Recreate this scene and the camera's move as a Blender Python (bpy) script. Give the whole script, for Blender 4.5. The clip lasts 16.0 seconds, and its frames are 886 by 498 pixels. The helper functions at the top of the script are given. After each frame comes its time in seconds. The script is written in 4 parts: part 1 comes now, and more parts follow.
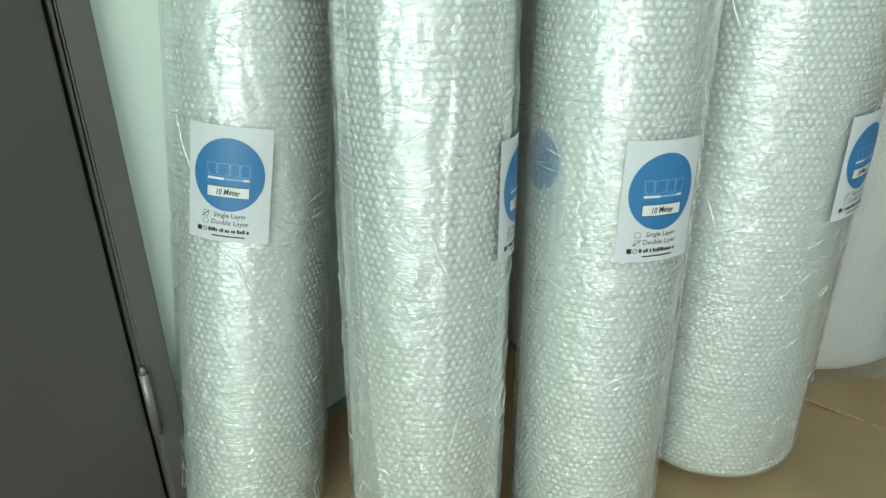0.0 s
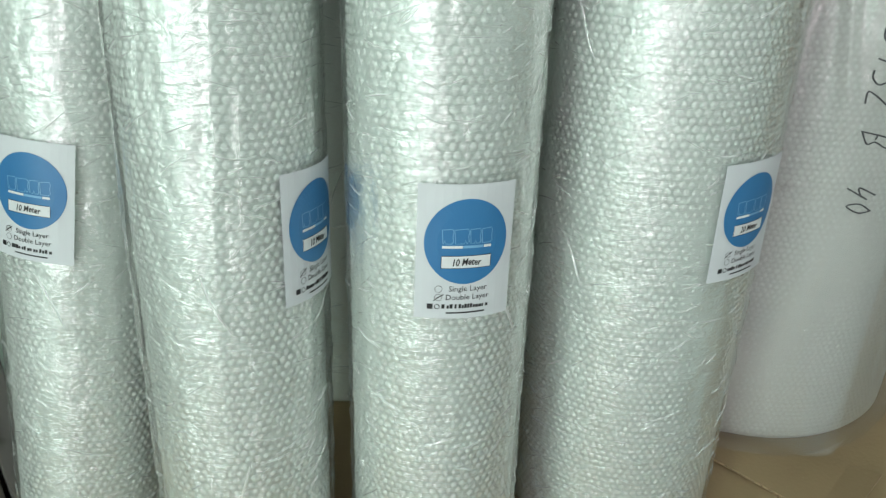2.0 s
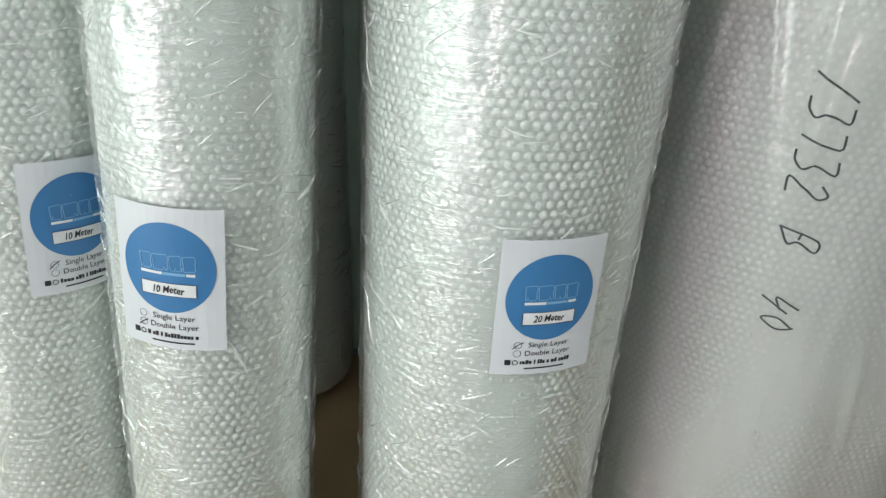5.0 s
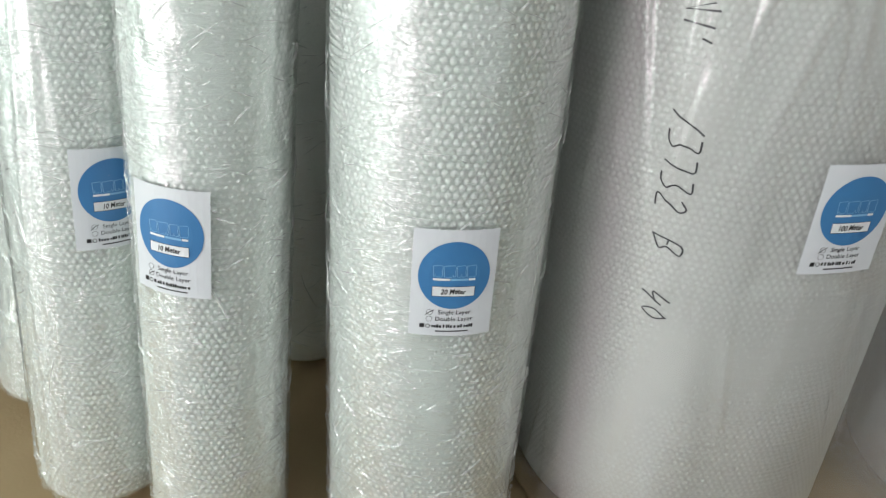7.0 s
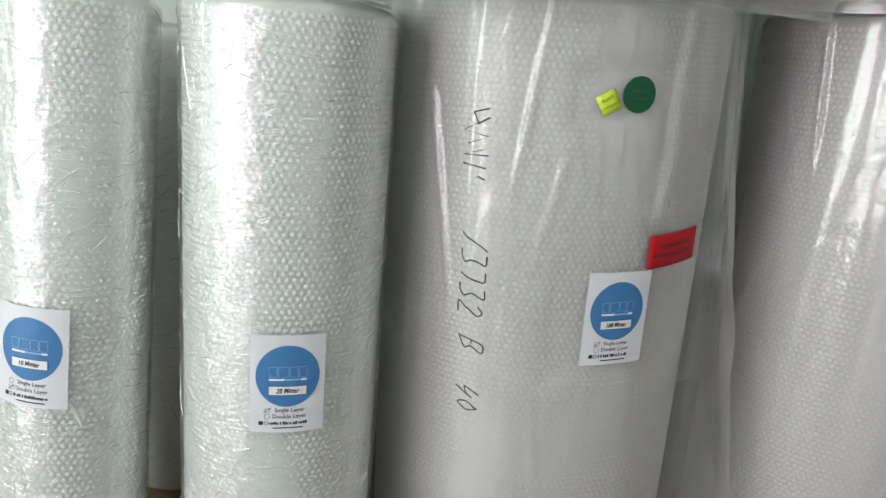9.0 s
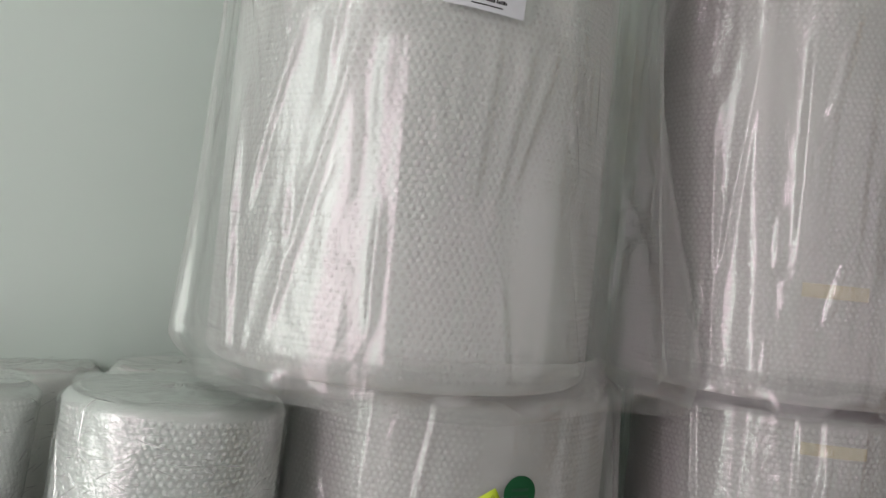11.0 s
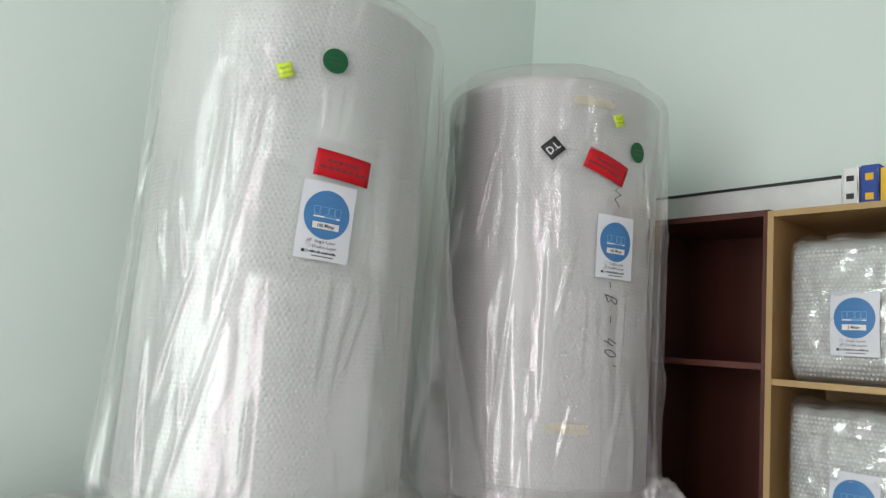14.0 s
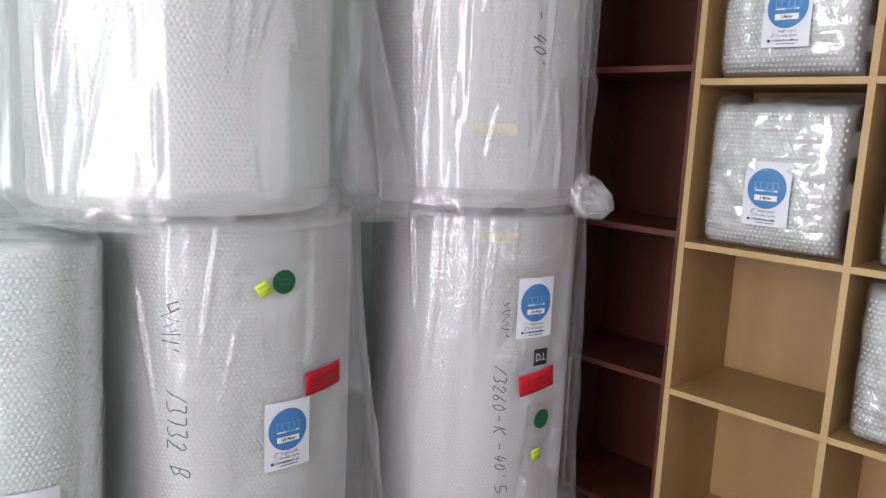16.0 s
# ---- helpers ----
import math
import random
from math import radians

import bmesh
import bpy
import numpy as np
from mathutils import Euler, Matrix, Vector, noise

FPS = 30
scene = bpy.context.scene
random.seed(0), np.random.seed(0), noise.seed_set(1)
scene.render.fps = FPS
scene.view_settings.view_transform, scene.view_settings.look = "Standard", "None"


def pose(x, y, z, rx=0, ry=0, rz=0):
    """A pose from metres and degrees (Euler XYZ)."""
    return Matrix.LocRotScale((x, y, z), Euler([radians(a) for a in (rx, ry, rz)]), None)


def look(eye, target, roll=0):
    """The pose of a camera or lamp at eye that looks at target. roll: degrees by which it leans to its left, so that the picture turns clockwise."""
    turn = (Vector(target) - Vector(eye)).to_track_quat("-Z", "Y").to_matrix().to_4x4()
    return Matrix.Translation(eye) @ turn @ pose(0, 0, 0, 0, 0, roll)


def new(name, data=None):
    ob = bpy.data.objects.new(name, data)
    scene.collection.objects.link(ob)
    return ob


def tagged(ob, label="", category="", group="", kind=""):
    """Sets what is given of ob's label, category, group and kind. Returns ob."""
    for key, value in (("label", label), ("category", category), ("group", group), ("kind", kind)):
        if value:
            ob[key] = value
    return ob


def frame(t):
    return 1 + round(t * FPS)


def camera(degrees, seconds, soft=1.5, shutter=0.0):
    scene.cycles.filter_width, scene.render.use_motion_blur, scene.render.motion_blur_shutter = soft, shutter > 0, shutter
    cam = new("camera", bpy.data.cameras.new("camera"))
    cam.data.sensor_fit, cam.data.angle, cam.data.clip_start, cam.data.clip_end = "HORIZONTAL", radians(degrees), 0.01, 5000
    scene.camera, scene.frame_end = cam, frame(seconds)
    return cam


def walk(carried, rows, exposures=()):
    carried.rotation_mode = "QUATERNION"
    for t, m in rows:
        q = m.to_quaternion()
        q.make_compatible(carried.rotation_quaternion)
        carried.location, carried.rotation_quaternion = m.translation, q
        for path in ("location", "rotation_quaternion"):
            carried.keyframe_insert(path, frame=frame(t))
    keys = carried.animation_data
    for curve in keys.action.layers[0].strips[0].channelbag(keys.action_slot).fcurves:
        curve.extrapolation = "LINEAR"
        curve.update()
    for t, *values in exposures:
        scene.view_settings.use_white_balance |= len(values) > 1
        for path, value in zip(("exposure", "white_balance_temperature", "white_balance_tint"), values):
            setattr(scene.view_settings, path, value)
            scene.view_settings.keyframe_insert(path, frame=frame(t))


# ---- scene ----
cam = camera(62.0, 16.0, soft=1.3)
PATH = [
    (0, (0.31, 0.251, 0.884), (0.058, 2.005, -0.045), -0.6),
    (0.5, (0.354, 0.277, 0.883), (0.116, 2.026, -0.058), -0.5),
    (1, (0.438, 0.327, 0.884), (0.187, 2.073, -0.058), -0.5),
    (1.5, (0.523, 0.374, 0.887), (0.201, 2.112, -0.048), -0.3),
    (2, (0.6, 0.417, 0.886), (0.145, 2.127, -0.046), 0.2),
    (2.5, (0.697, 0.509, 0.88), (0.162, 2.199, -0.046), 0.8),
    (3, (0.78, 0.58, 0.886), (0.164, 2.235, -0.053), 1.0),
    (3.5, (0.852, 0.615, 0.874), (0.143, 2.237, -0.057), 1.1),
    (4, (0.941, 0.662, 0.874), (0.137, 2.233, -0.066), 1.3),
    (4.5, (0.987, 0.709, 0.887), (0.085, 2.222, -0.061), 1.6),
    (4.7, (0.986, 0.727, 0.892), (0.05, 2.211, -0.068), 1.8),
    (7, (1.234, 0.683, 0.987), (0.095, 2.006, 0.012), 2.7),
    (7.5, (1.308, 0.628, 1.016), (0.172, 1.952, 0.037), 2.8),
    (8, (1.398, 0.585, 1.027), (0.258, 1.953, 0.116), 2.8),
    (8.2, (1.451, 0.586, 1.004), (0.297, 1.983, 0.158), 2.6),
    (10.5, (1.414, 0.686, 1.134), (0.549, 2.486, 1.029), 5.1),
    (11, (1.44, 0.63, 1.244), (0.497, 2.388, 1.277), 5.7),
    (11.5, (1.465, 0.57, 1.353), (0.51, 2.324, 1.45), 6.4),
    (12, (1.468, 0.455, 1.387), (0.513, 2.202, 1.579), 6.1),
    (12.5, (1.49, 0.351, 1.417), (0.553, 2.104, 1.637), 5.9),
    (13, (1.564, 0.298, 1.434), (0.702, 2.086, 1.678), 5.5),
    (13.5, (1.632, 0.249, 1.43), (0.899, 2.091, 1.694), 4.9),
    (14, (1.677, 0.211, 1.41), (1.053, 2.093, 1.679), 4.4),
    (14.5, (1.698, 0.208, 1.366), (1.134, 2.107, 1.641), 4.1),
    (15, (1.693, 0.23, 1.315), (1.175, 2.155, 1.482), 3.7),
    (15.5, (1.678, 0.25, 1.275), (1.222, 2.195, 1.177), 3.1),
    (16, (1.721, 0.263, 1.257), (1.265, 2.182, 0.928), 2.6),
]
EXPOSURES = [(0.0, -0.28, 6550, 8), (2.0, -0.32, 6550, 13), (3.5, -0.2, 6600, 19), (4.5, -0.1, 6650, 22), (7.5, 0.1, 6700, 25), (8.5, 0.08, 6700, 26), (10.4, -0.2, 6900, 35), (11.0, -0.5, 6950, 34), (12.2, -0.58, 6800, 28), (13.0, -0.54, 6800, 29), (13.5, -0.22, 6700, 29), (14.5, -0.08, 6700, 30), (15.4, -0.08, 6550, 35), (16.0, 0.29, 6500, 37)]
walk(cam, [(t, look(eye, target, roll)) for t, eye, target, roll in PATH], EXPOSURES)

# ---------------------------------------------------------------- the room's own axes
# K: the corner of the two walls. U runs along wall A to the corner, V along wall B away from it.
ANG = radians(-32.0)
V = Vector((math.cos(ANG), math.sin(ANG), 0))
U = Vector((-math.sin(ANG), math.cos(ANG), 0))
K = Vector((1.043, 3.12, 0))
ROOM_S, ROOM_T, ROOM_H = 5.2, 4.2, 3.3


def room(s, t, z):
    """A place s metres from wall B and t metres from wall A."""
    return K - s * U + t * V + Vector((0, 0, z))


# ---------------------------------------------------------------- world and light
world = bpy.data.worlds.new("world")
scene.world = world
world.use_nodes = True
sky = world.node_tree.nodes.new("ShaderNodeTexSky")
sky.sky_type, sky.sun_disc = "NISHITA", False
sky.sun_elevation, sky.sun_rotation = radians(48), radians(200)
world.node_tree.links.new(sky.outputs[0], world.node_tree.nodes["Background"].inputs[0])
world.node_tree.nodes["Background"].inputs[1].default_value = 0.1

sun = new("sun", bpy.data.lights.new("sun", "SUN"))
sun.data.energy, sun.data.angle, sun.data.color = 2.0, radians(3), (1, 0.96, 0.9)
sun.matrix_world = look((0, 0, 6), (0.4, -1.2, 3.2))


def window_light(name, t0, t1, z0, z1, watts, colour):
    """Daylight entering through an opening in the wall that faces wall B."""
    data = bpy.data.lights.new(name, "AREA")
    data.shape, data.size, data.size_y = "RECTANGLE", t1 - t0, z1 - z0
    data.energy, data.color = watts, colour
    lamp = new(name, data)
    eye = room(ROOM_S - 0.02, (t0 + t1) / 2, (z0 + z1) / 2)
    lamp.matrix_world = look(eye, eye + U)


WINDOWS = [(1.0, 1.95, 0.12, 3.1), (2.1, 3.0, 0.12, 3.1)]
window_light("daylight", *WINDOWS[0], 76, (0.74, 1.0, 0.87))
EAST = (0.35, 1.75, 0.75, 2.3)
window_light("daylight", *WINDOWS[1], 64, (1.0, 0.89, 0.95))


east = bpy.data.lights.new("daylight", "AREA")
east.shape, east.size, east.size_y, east.energy, east.color = "RECTANGLE", EAST[1] - EAST[0], EAST[3] - EAST[2], 6.5, (1.0, 0.95, 0.97)
east_lamp = new("daylight", east)
east_eye = room((EAST[0] + EAST[1]) / 2, ROOM_T - 0.02, (EAST[2] + EAST[3]) / 2)
east_lamp.matrix_world = look(east_eye, east_eye - V)


# ---------------------------------------------------------------- materials
def shader(name):
    m = bpy.data.materials.new(name)
    m.use_nodes = True
    tree = m.node_tree
    return m, tree, tree.nodes["Principled BSDF"]


def node(tree, kind, **values):
    n = tree.nodes.new(kind)
    for key, value in values.items():
        n.inputs[key].default_value = value
    return n


def noisy(name, colour, second, scale, rough, bump=0.0, bump_scale=60.0, detail=4.0, metal=0.0, spec=0.5, stretch=(1, 1, 1), coat=0.0, glow_through=0.0):
    """A surface whose colour wanders between two tones and whose relief is fine noise."""
    m, tree, bsdf = shader(name)
    co = tree.nodes.new("ShaderNodeTexCoord")
    mp = node(tree, "ShaderNodeMapping", Scale=stretch)
    tree.links.new(co.outputs["Object"], mp.inputs["Vector"])
    big = node(tree, "ShaderNodeTexNoise", Scale=scale, Detail=detail)
    fine = node(tree, "ShaderNodeTexNoise", Scale=bump_scale, Detail=3.0)
    tree.links.new(mp.outputs[0], big.inputs["Vector"])
    tree.links.new(mp.outputs[0], fine.inputs["Vector"])
    ramp = tree.nodes.new("ShaderNodeValToRGB")
    ramp.color_ramp.elements[0].position, ramp.color_ramp.elements[1].position = 0.32, 0.68
    ramp.color_ramp.elements[0].color, ramp.color_ramp.elements[1].color = (*colour, 1), (*second, 1)
    tree.links.new(big.outputs["Fac"], ramp.inputs[0])
    tree.links.new(ramp.outputs[0], bsdf.inputs["Base Color"])
    bsdf.inputs["Roughness"].default_value = rough
    bsdf.inputs["Metallic"].default_value = metal
    bsdf.inputs["Specular IOR Level"].default_value = spec
    bsdf.inputs["Coat Weight"].default_value = coat
    if glow_through:
        bsdf.inputs["Subsurface Weight"].default_value = glow_through
        bsdf.inputs["Subsurface Radius"].default_value = (1, 1, 1)
        bsdf.inputs["Subsurface Scale"].default_value = 0.06
    if bump:
        b = node(tree, "ShaderNodeBump", Strength=bump, Distance=0.002)
        tree.links.new(fine.outputs["Fac"], b.inputs["Height"])
        tree.links.new(b.outputs[0], bsdf.inputs["Normal"])
    return m


def plastic_film(name, tint, clear, rough, crinkle, scale, stretch=(1, 1, 1), distance=0.004, detail=3.0, gloss_gain=1.5, gloss_most=0.3):
    """Thin clear film: mostly see-through, with a milky part and a crinkled gloss."""
    m, tree, bsdf = shader(name)
    out = tree.nodes["Material Output"]
    co = tree.nodes.new("ShaderNodeTexCoord")
    mp = node(tree, "ShaderNodeMapping", Scale=stretch)
    tree.links.new(co.outputs["Object"], mp.inputs["Vector"])
    n1 = node(tree, "ShaderNodeTexNoise", Scale=scale, Detail=detail, Distortion=0.9)
    tree.links.new(mp.outputs[0], n1.inputs["Vector"])
    ridge = tree.nodes.new("ShaderNodeMath")
    ridge.operation = "SUBTRACT"
    ridge.inputs[1].default_value = 0.5
    tree.links.new(n1.outputs["Fac"], ridge.inputs[0])
    fold = tree.nodes.new("ShaderNodeMath")
    fold.operation = "ABSOLUTE"
    tree.links.new(ridge.outputs[0], fold.inputs[0])
    b = node(tree, "ShaderNodeBump", Strength=crinkle, Distance=distance)
    tree.links.new(fold.outputs[0], b.inputs["Height"])
    bsdf.inputs["Base Color"].default_value = (*tint, 1)
    bsdf.inputs["Roughness"].default_value = 0.4
    bsdf.inputs["Specular IOR Level"].default_value = 0.3
    tree.links.new(b.outputs[0], bsdf.inputs["Normal"])
    see = node(tree, "ShaderNodeBsdfTransparent", Color=(0.97, 0.98, 0.97, 1))
    milky = node(tree, "ShaderNodeMixShader", Fac=1.0 - clear)
    tree.links.new(see.outputs[0], milky.inputs[1])
    tree.links.new(bsdf.outputs[0], milky.inputs[2])
    gloss = node(tree, "ShaderNodeBsdfGlossy", Roughness=rough)
    gloss.inputs["Color"].default_value = (1, 1, 1, 1)
    tree.links.new(b.outputs[0], gloss.inputs["Normal"])
    fres = node(tree, "ShaderNodeFresnel", IOR=1.6)
    tree.links.new(b.outputs[0], fres.inputs["Normal"])
    gain = tree.nodes.new("ShaderNodeMath")
    gain.operation, gain.use_clamp = "MULTIPLY", True
    gain.inputs[1].default_value = gloss_gain
    tree.links.new(fres.outputs[0], gain.inputs[0])
    top = tree.nodes.new("ShaderNodeMath")
    top.operation = "MINIMUM"
    top.inputs[1].default_value = gloss_most
    tree.links.new(gain.outputs[0], top.inputs[0])
    mix = tree.nodes.new("ShaderNodeMixShader")
    tree.links.new(top.outputs[0], mix.inputs[0])
    tree.links.new(milky.outputs[0], mix.inputs[1])
    tree.links.new(gloss.outputs[0], mix.inputs[2])
    tree.links.new(mix.outputs[0], out.inputs["Surface"])
    return m


def wound(name, colour, second):
    """Milky wound sheet with level bands of tension under a glossy outer turn."""
    m = noisy(name, colour, second, 3.0, 0.3, 0.15, 260, stretch=(1, 1, 0.3), spec=0.5, coat=0.8, glow_through=0.3)
    tree, bsdf = m.node_tree, m.node_tree.nodes["Principled BSDF"]
    co = tree.nodes.new("ShaderNodeTexCoord")
    mp = node(tree, "ShaderNodeMapping", Scale=(0.7, 0.7, 14.0))
    tree.links.new(co.outputs["Object"], mp.inputs["Vector"])
    bands = node(tree, "ShaderNodeTexNoise", Scale=3.0, Detail=3.0, Distortion=0.4)
    tree.links.new(mp.outputs[0], bands.inputs["Vector"])
    b = node(tree, "ShaderNodeBump", Strength=1.0, Distance=0.016)
    tree.links.new(bands.outputs["Fac"], b.inputs["Height"])
    tree.links.new(b.outputs[0], bsdf.inputs["Coat Normal"])
    bsdf.inputs["Coat Roughness"].default_value = 0.42
    return m


WALL = noisy("mint wall paint", (0.625, 0.725, 0.67), (0.66, 0.755, 0.70), 1.4, 0.75, 0.10, 90)
CEILING = noisy("ceiling paint", (0.78, 0.80, 0.78), (0.82, 0.83, 0.81), 1.2, 0.85, 0.05, 80)
CONCRETE = noisy("grey concrete", (0.20, 0.21, 0.21), (0.30, 0.31, 0.31), 3.0, 0.6, 0.3, 120, 8)
CARDBOARD = noisy("brown cardboard", (0.30, 0.21, 0.115), (0.36, 0.26, 0.145), 5.0, 0.8, 0.25, 140, 6)
CARD_EDGE = noisy("cut cardboard edge", (0.20, 0.14, 0.08), (0.42, 0.31, 0.18), 160.0, 0.9)
DOOR_PAINT = noisy("grey door paint", (0.062, 0.059, 0.054), (0.074, 0.071, 0.065), 2.5, 0.5, 0.08, 300)
FRAME_PAINT = noisy("grey frame paint", (0.10, 0.096, 0.09), (0.118, 0.114, 0.106), 4.0, 0.45, 0.08, 300)
STEEL = noisy("hinge steel", (0.20, 0.20, 0.19), (0.27, 0.26, 0.25), 20.0, 0.4, 0.1, 200, metal=0.6)
BUBBLE = noisy("bubble sheet", (0.72, 0.775, 0.745), (0.79, 0.84, 0.81), 5.0, 0.3, 0.15, 260, stretch=(1, 1, 0.15), spec=0.5, glow_through=0.6)
# same film as the sheet; caps brightened to offset shade in the gaps between
BRIGHT_CAPS = noisy("bubble caps", (0.84, 0.88, 0.86), (0.90, 0.93, 0.91), 40.0, 0.25, spec=0.6)
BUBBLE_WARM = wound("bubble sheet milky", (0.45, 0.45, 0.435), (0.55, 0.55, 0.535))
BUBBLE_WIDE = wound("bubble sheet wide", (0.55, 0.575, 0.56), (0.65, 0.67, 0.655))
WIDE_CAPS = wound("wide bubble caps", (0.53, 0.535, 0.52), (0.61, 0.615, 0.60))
# caps of the packs, paler than the stack's sheet to imitate light on the bubbles
PACK_CAPS = noisy("brightened pack bubble caps", (0.60, 0.605, 0.60), (0.68, 0.685, 0.675), 40.0, 0.22, spec=0.7)
# back row sheet, whitened in colour where little light reaches behind the front rolls
BACK_ROW_BRIGHT = noisy("brightened back row sheet", (0.74, 0.75, 0.73), (0.80, 0.81, 0.78), 6.0, 0.6, 0.2, 200)
STRETCH = plastic_film("stretch film", (0.88, 0.92, 0.90), 0.95, 0.09, 1.0, 60.0, (1, 1, 2.6), 0.0026, 5.0, 3.6, 0.5)
BAG = plastic_film("clear poly bag", (0.90, 0.90, 0.89), 0.90, 0.23, 0.8, 12.0, (1, 1, 0.7), 0.006, 5.0, 1.2, 0.3)
BAG_PINK = plastic_film("pink poly bag", (0.90, 0.82, 0.86), 0.89, 0.19, 0.9, 14.0, (1, 1, 0.8), 0.006, 5.0, 1.4, 0.34)
POUCH = plastic_film("clear pouch", (0.88, 0.89, 0.89), 0.95, 0.10, 0.9, 26.0, (1, 1, 1), 0.004, 4.0, 2.4, 0.4)
# milkier than the stretch film: the white of the ridges imitates glints
GLINT_WRINKLE = plastic_film("glint-white wrinkled film", (0.96, 0.98, 0.97), 0.46, 0.075, 0.2, 60.0, (1, 1, 1), 0.001, 2.0, 4.0, 0.8)
PAPER = noisy("white label paper", (0.58, 0.60, 0.63), (0.62, 0.64, 0.665), 8.0, 0.5, 0.03, 400)
BLUE = noisy("printed blue", (0.028, 0.16, 0.36), (0.034, 0.175, 0.385), 12.0, 0.45)
PALE_BLUE = noisy("printed pale blue", (0.16, 0.36, 0.58), (0.18, 0.39, 0.60), 12.0, 0.45)
INK = noisy("black ink", (0.012, 0.012, 0.014), (0.02, 0.02, 0.022), 40.0, 0.5)
MARKER = noisy("marker ink", (0.03, 0.03, 0.035), (0.07, 0.07, 0.075), 60.0, 0.5)
PRINT_WHITE = noisy("printed white", (0.66, 0.68, 0.69), (0.70, 0.71, 0.72), 20.0, 0.5)
RED = noisy("red sticker", (0.46, 0.008, 0.014), (0.52, 0.012, 0.018), 12.0, 0.55, spec=0.2)
RED_INK = noisy("dark red print", (0.13, 0.012, 0.012), (0.17, 0.015, 0.015), 40.0, 0.5)
GREEN = noisy("green sticker", (0.003, 0.082, 0.030), (0.005, 0.105, 0.038), 12.0, 0.55, spec=0.2)
GREEN_INK = noisy("dark green print", (0.003, 0.06, 0.025), (0.004, 0.07, 0.03), 12.0, 0.4)
LIME = noisy("lime sticker", (0.50, 0.66, 0.03), (0.55, 0.70, 0.05), 12.0, 0.4)
LIME_INK = noisy("lime print", (0.10, 0.16, 0.01), (0.12, 0.18, 0.015), 12.0, 0.5)
TAPE = plastic_film("yellowed tape", (0.80, 0.70, 0.45), 0.45, 0.2, 0.4, 30.0)
OAK = noisy("oak laminate", (0.27, 0.155, 0.058), (0.35, 0.205, 0.080), 7.0, 0.42, 0.06, 220, 6, stretch=(1, 1, 0.12))
OAK_EDGE = noisy("pale oak edging", (0.38, 0.245, 0.10), (0.45, 0.30, 0.13), 9.0, 0.45, 0.05, 220, 5, stretch=(1, 1, 0.2))
MAHOGANY = noisy("mahogany laminate", (0.050, 0.013, 0.007), (0.085, 0.024, 0.012), 7.0, 0.38, 0.06, 220, 6, stretch=(1, 1, 0.12))
MAHOGANY_EDGE = noisy("mahogany edging", (0.075, 0.022, 0.016), (0.11, 0.034, 0.024), 9.0, 0.4, 0.05, 220)
ALUMINIUM = noisy("pale aluminium", (0.62, 0.63, 0.61), (0.70, 0.71, 0.69), 14.0, 0.35, 0.05, 300, metal=0.3, stretch=(1, 1, 1))
YELLOW = noisy("yellow tool paint", (0.72, 0.42, 0.02), (0.78, 0.47, 0.03), 9.0, 0.35, 0.04, 300)
TOOL_BLUE = noisy("blue tool cap", (0.01, 0.05, 0.26), (0.014, 0.065, 0.31), 9.0, 0.4)
DARK = noisy("dark plastic and gap shade", (0.012, 0.012, 0.014), (0.02, 0.02, 0.022), 30.0, 0.5)
DARK_GREEN = noisy("dark green cloth", (0.01, 0.05, 0.035), (0.016, 0.07, 0.05), 20.0, 0.8, 0.3, 300)
GLASS, tree_, bsdf_ = shader("window glass")
bsdf_.inputs["Transmission Weight"].default_value, bsdf_.inputs["Roughness"].default_value = 1.0, 0.0


# ---------------------------------------------------------------- mesh helpers
def link(name, verts, faces, material, parent=None, label="", smooth=False):
    me = bpy.data.meshes.new(name)
    me.from_pydata([tuple(v) for v in verts], [], [tuple(f) for f in faces])
    if smooth:
        me.polygons.foreach_set("use_smooth", [True] * len(me.polygons))
    me.materials.append(material)
    me.update()
    ob = new(name, me)
    ob.parent = parent
    if label:
        tagged(ob, label)
    return ob


def part(name, bm, material, parent=None, label="", smooth=False):
    me = bpy.data.meshes.new(name)
    bmesh.ops.recalc_face_normals(bm, faces=bm.faces)
    bm.to_mesh(me)
    bm.free()
    if smooth:
        me.polygons.foreach_set("use_smooth", [True] * len(me.polygons))
    me.materials.append(material)
    ob = new(name, me)
    ob.parent = parent
    if label:
        tagged(ob, label)
    return ob


def thing(name, label, category, group="", kind=""):
    return tagged(new(name), label, category, group, kind)


def box_bm(origin, ex, ey, ez, bevel=0.0):
    """A box from a corner and three edge vectors."""
    bm = bmesh.new()
    o = Vector(origin)
    vs = [bm.verts.new(o + a * ex + b * ey + c * ez) for c in (0, 1) for b in (0, 1) for a in (0, 1)]
    for q in ((0, 1, 3, 2), (4, 5, 7, 6), (0, 1, 5, 4), (2, 3, 7, 6), (0, 2, 6, 4), (1, 3, 7, 5)):
        bm.faces.new([vs[i] for i in q])
    if bevel:
        bmesh.ops.bevel(bm, geom=bm.edges[:], offset=bevel, segments=2, affect="EDGES", profile=0.6)
    return bm


def room_box(s0, s1, t0, t1, z0, z1, bevel=0.0):
    return box_bm(room(s0, t0, z0), -U * (s1 - s0), V * (t1 - t0), Vector((0, 0, z1 - z0)), bevel)


def wob(x, y, z=0.0):
    return noise.noise(Vector((x, y, z)))


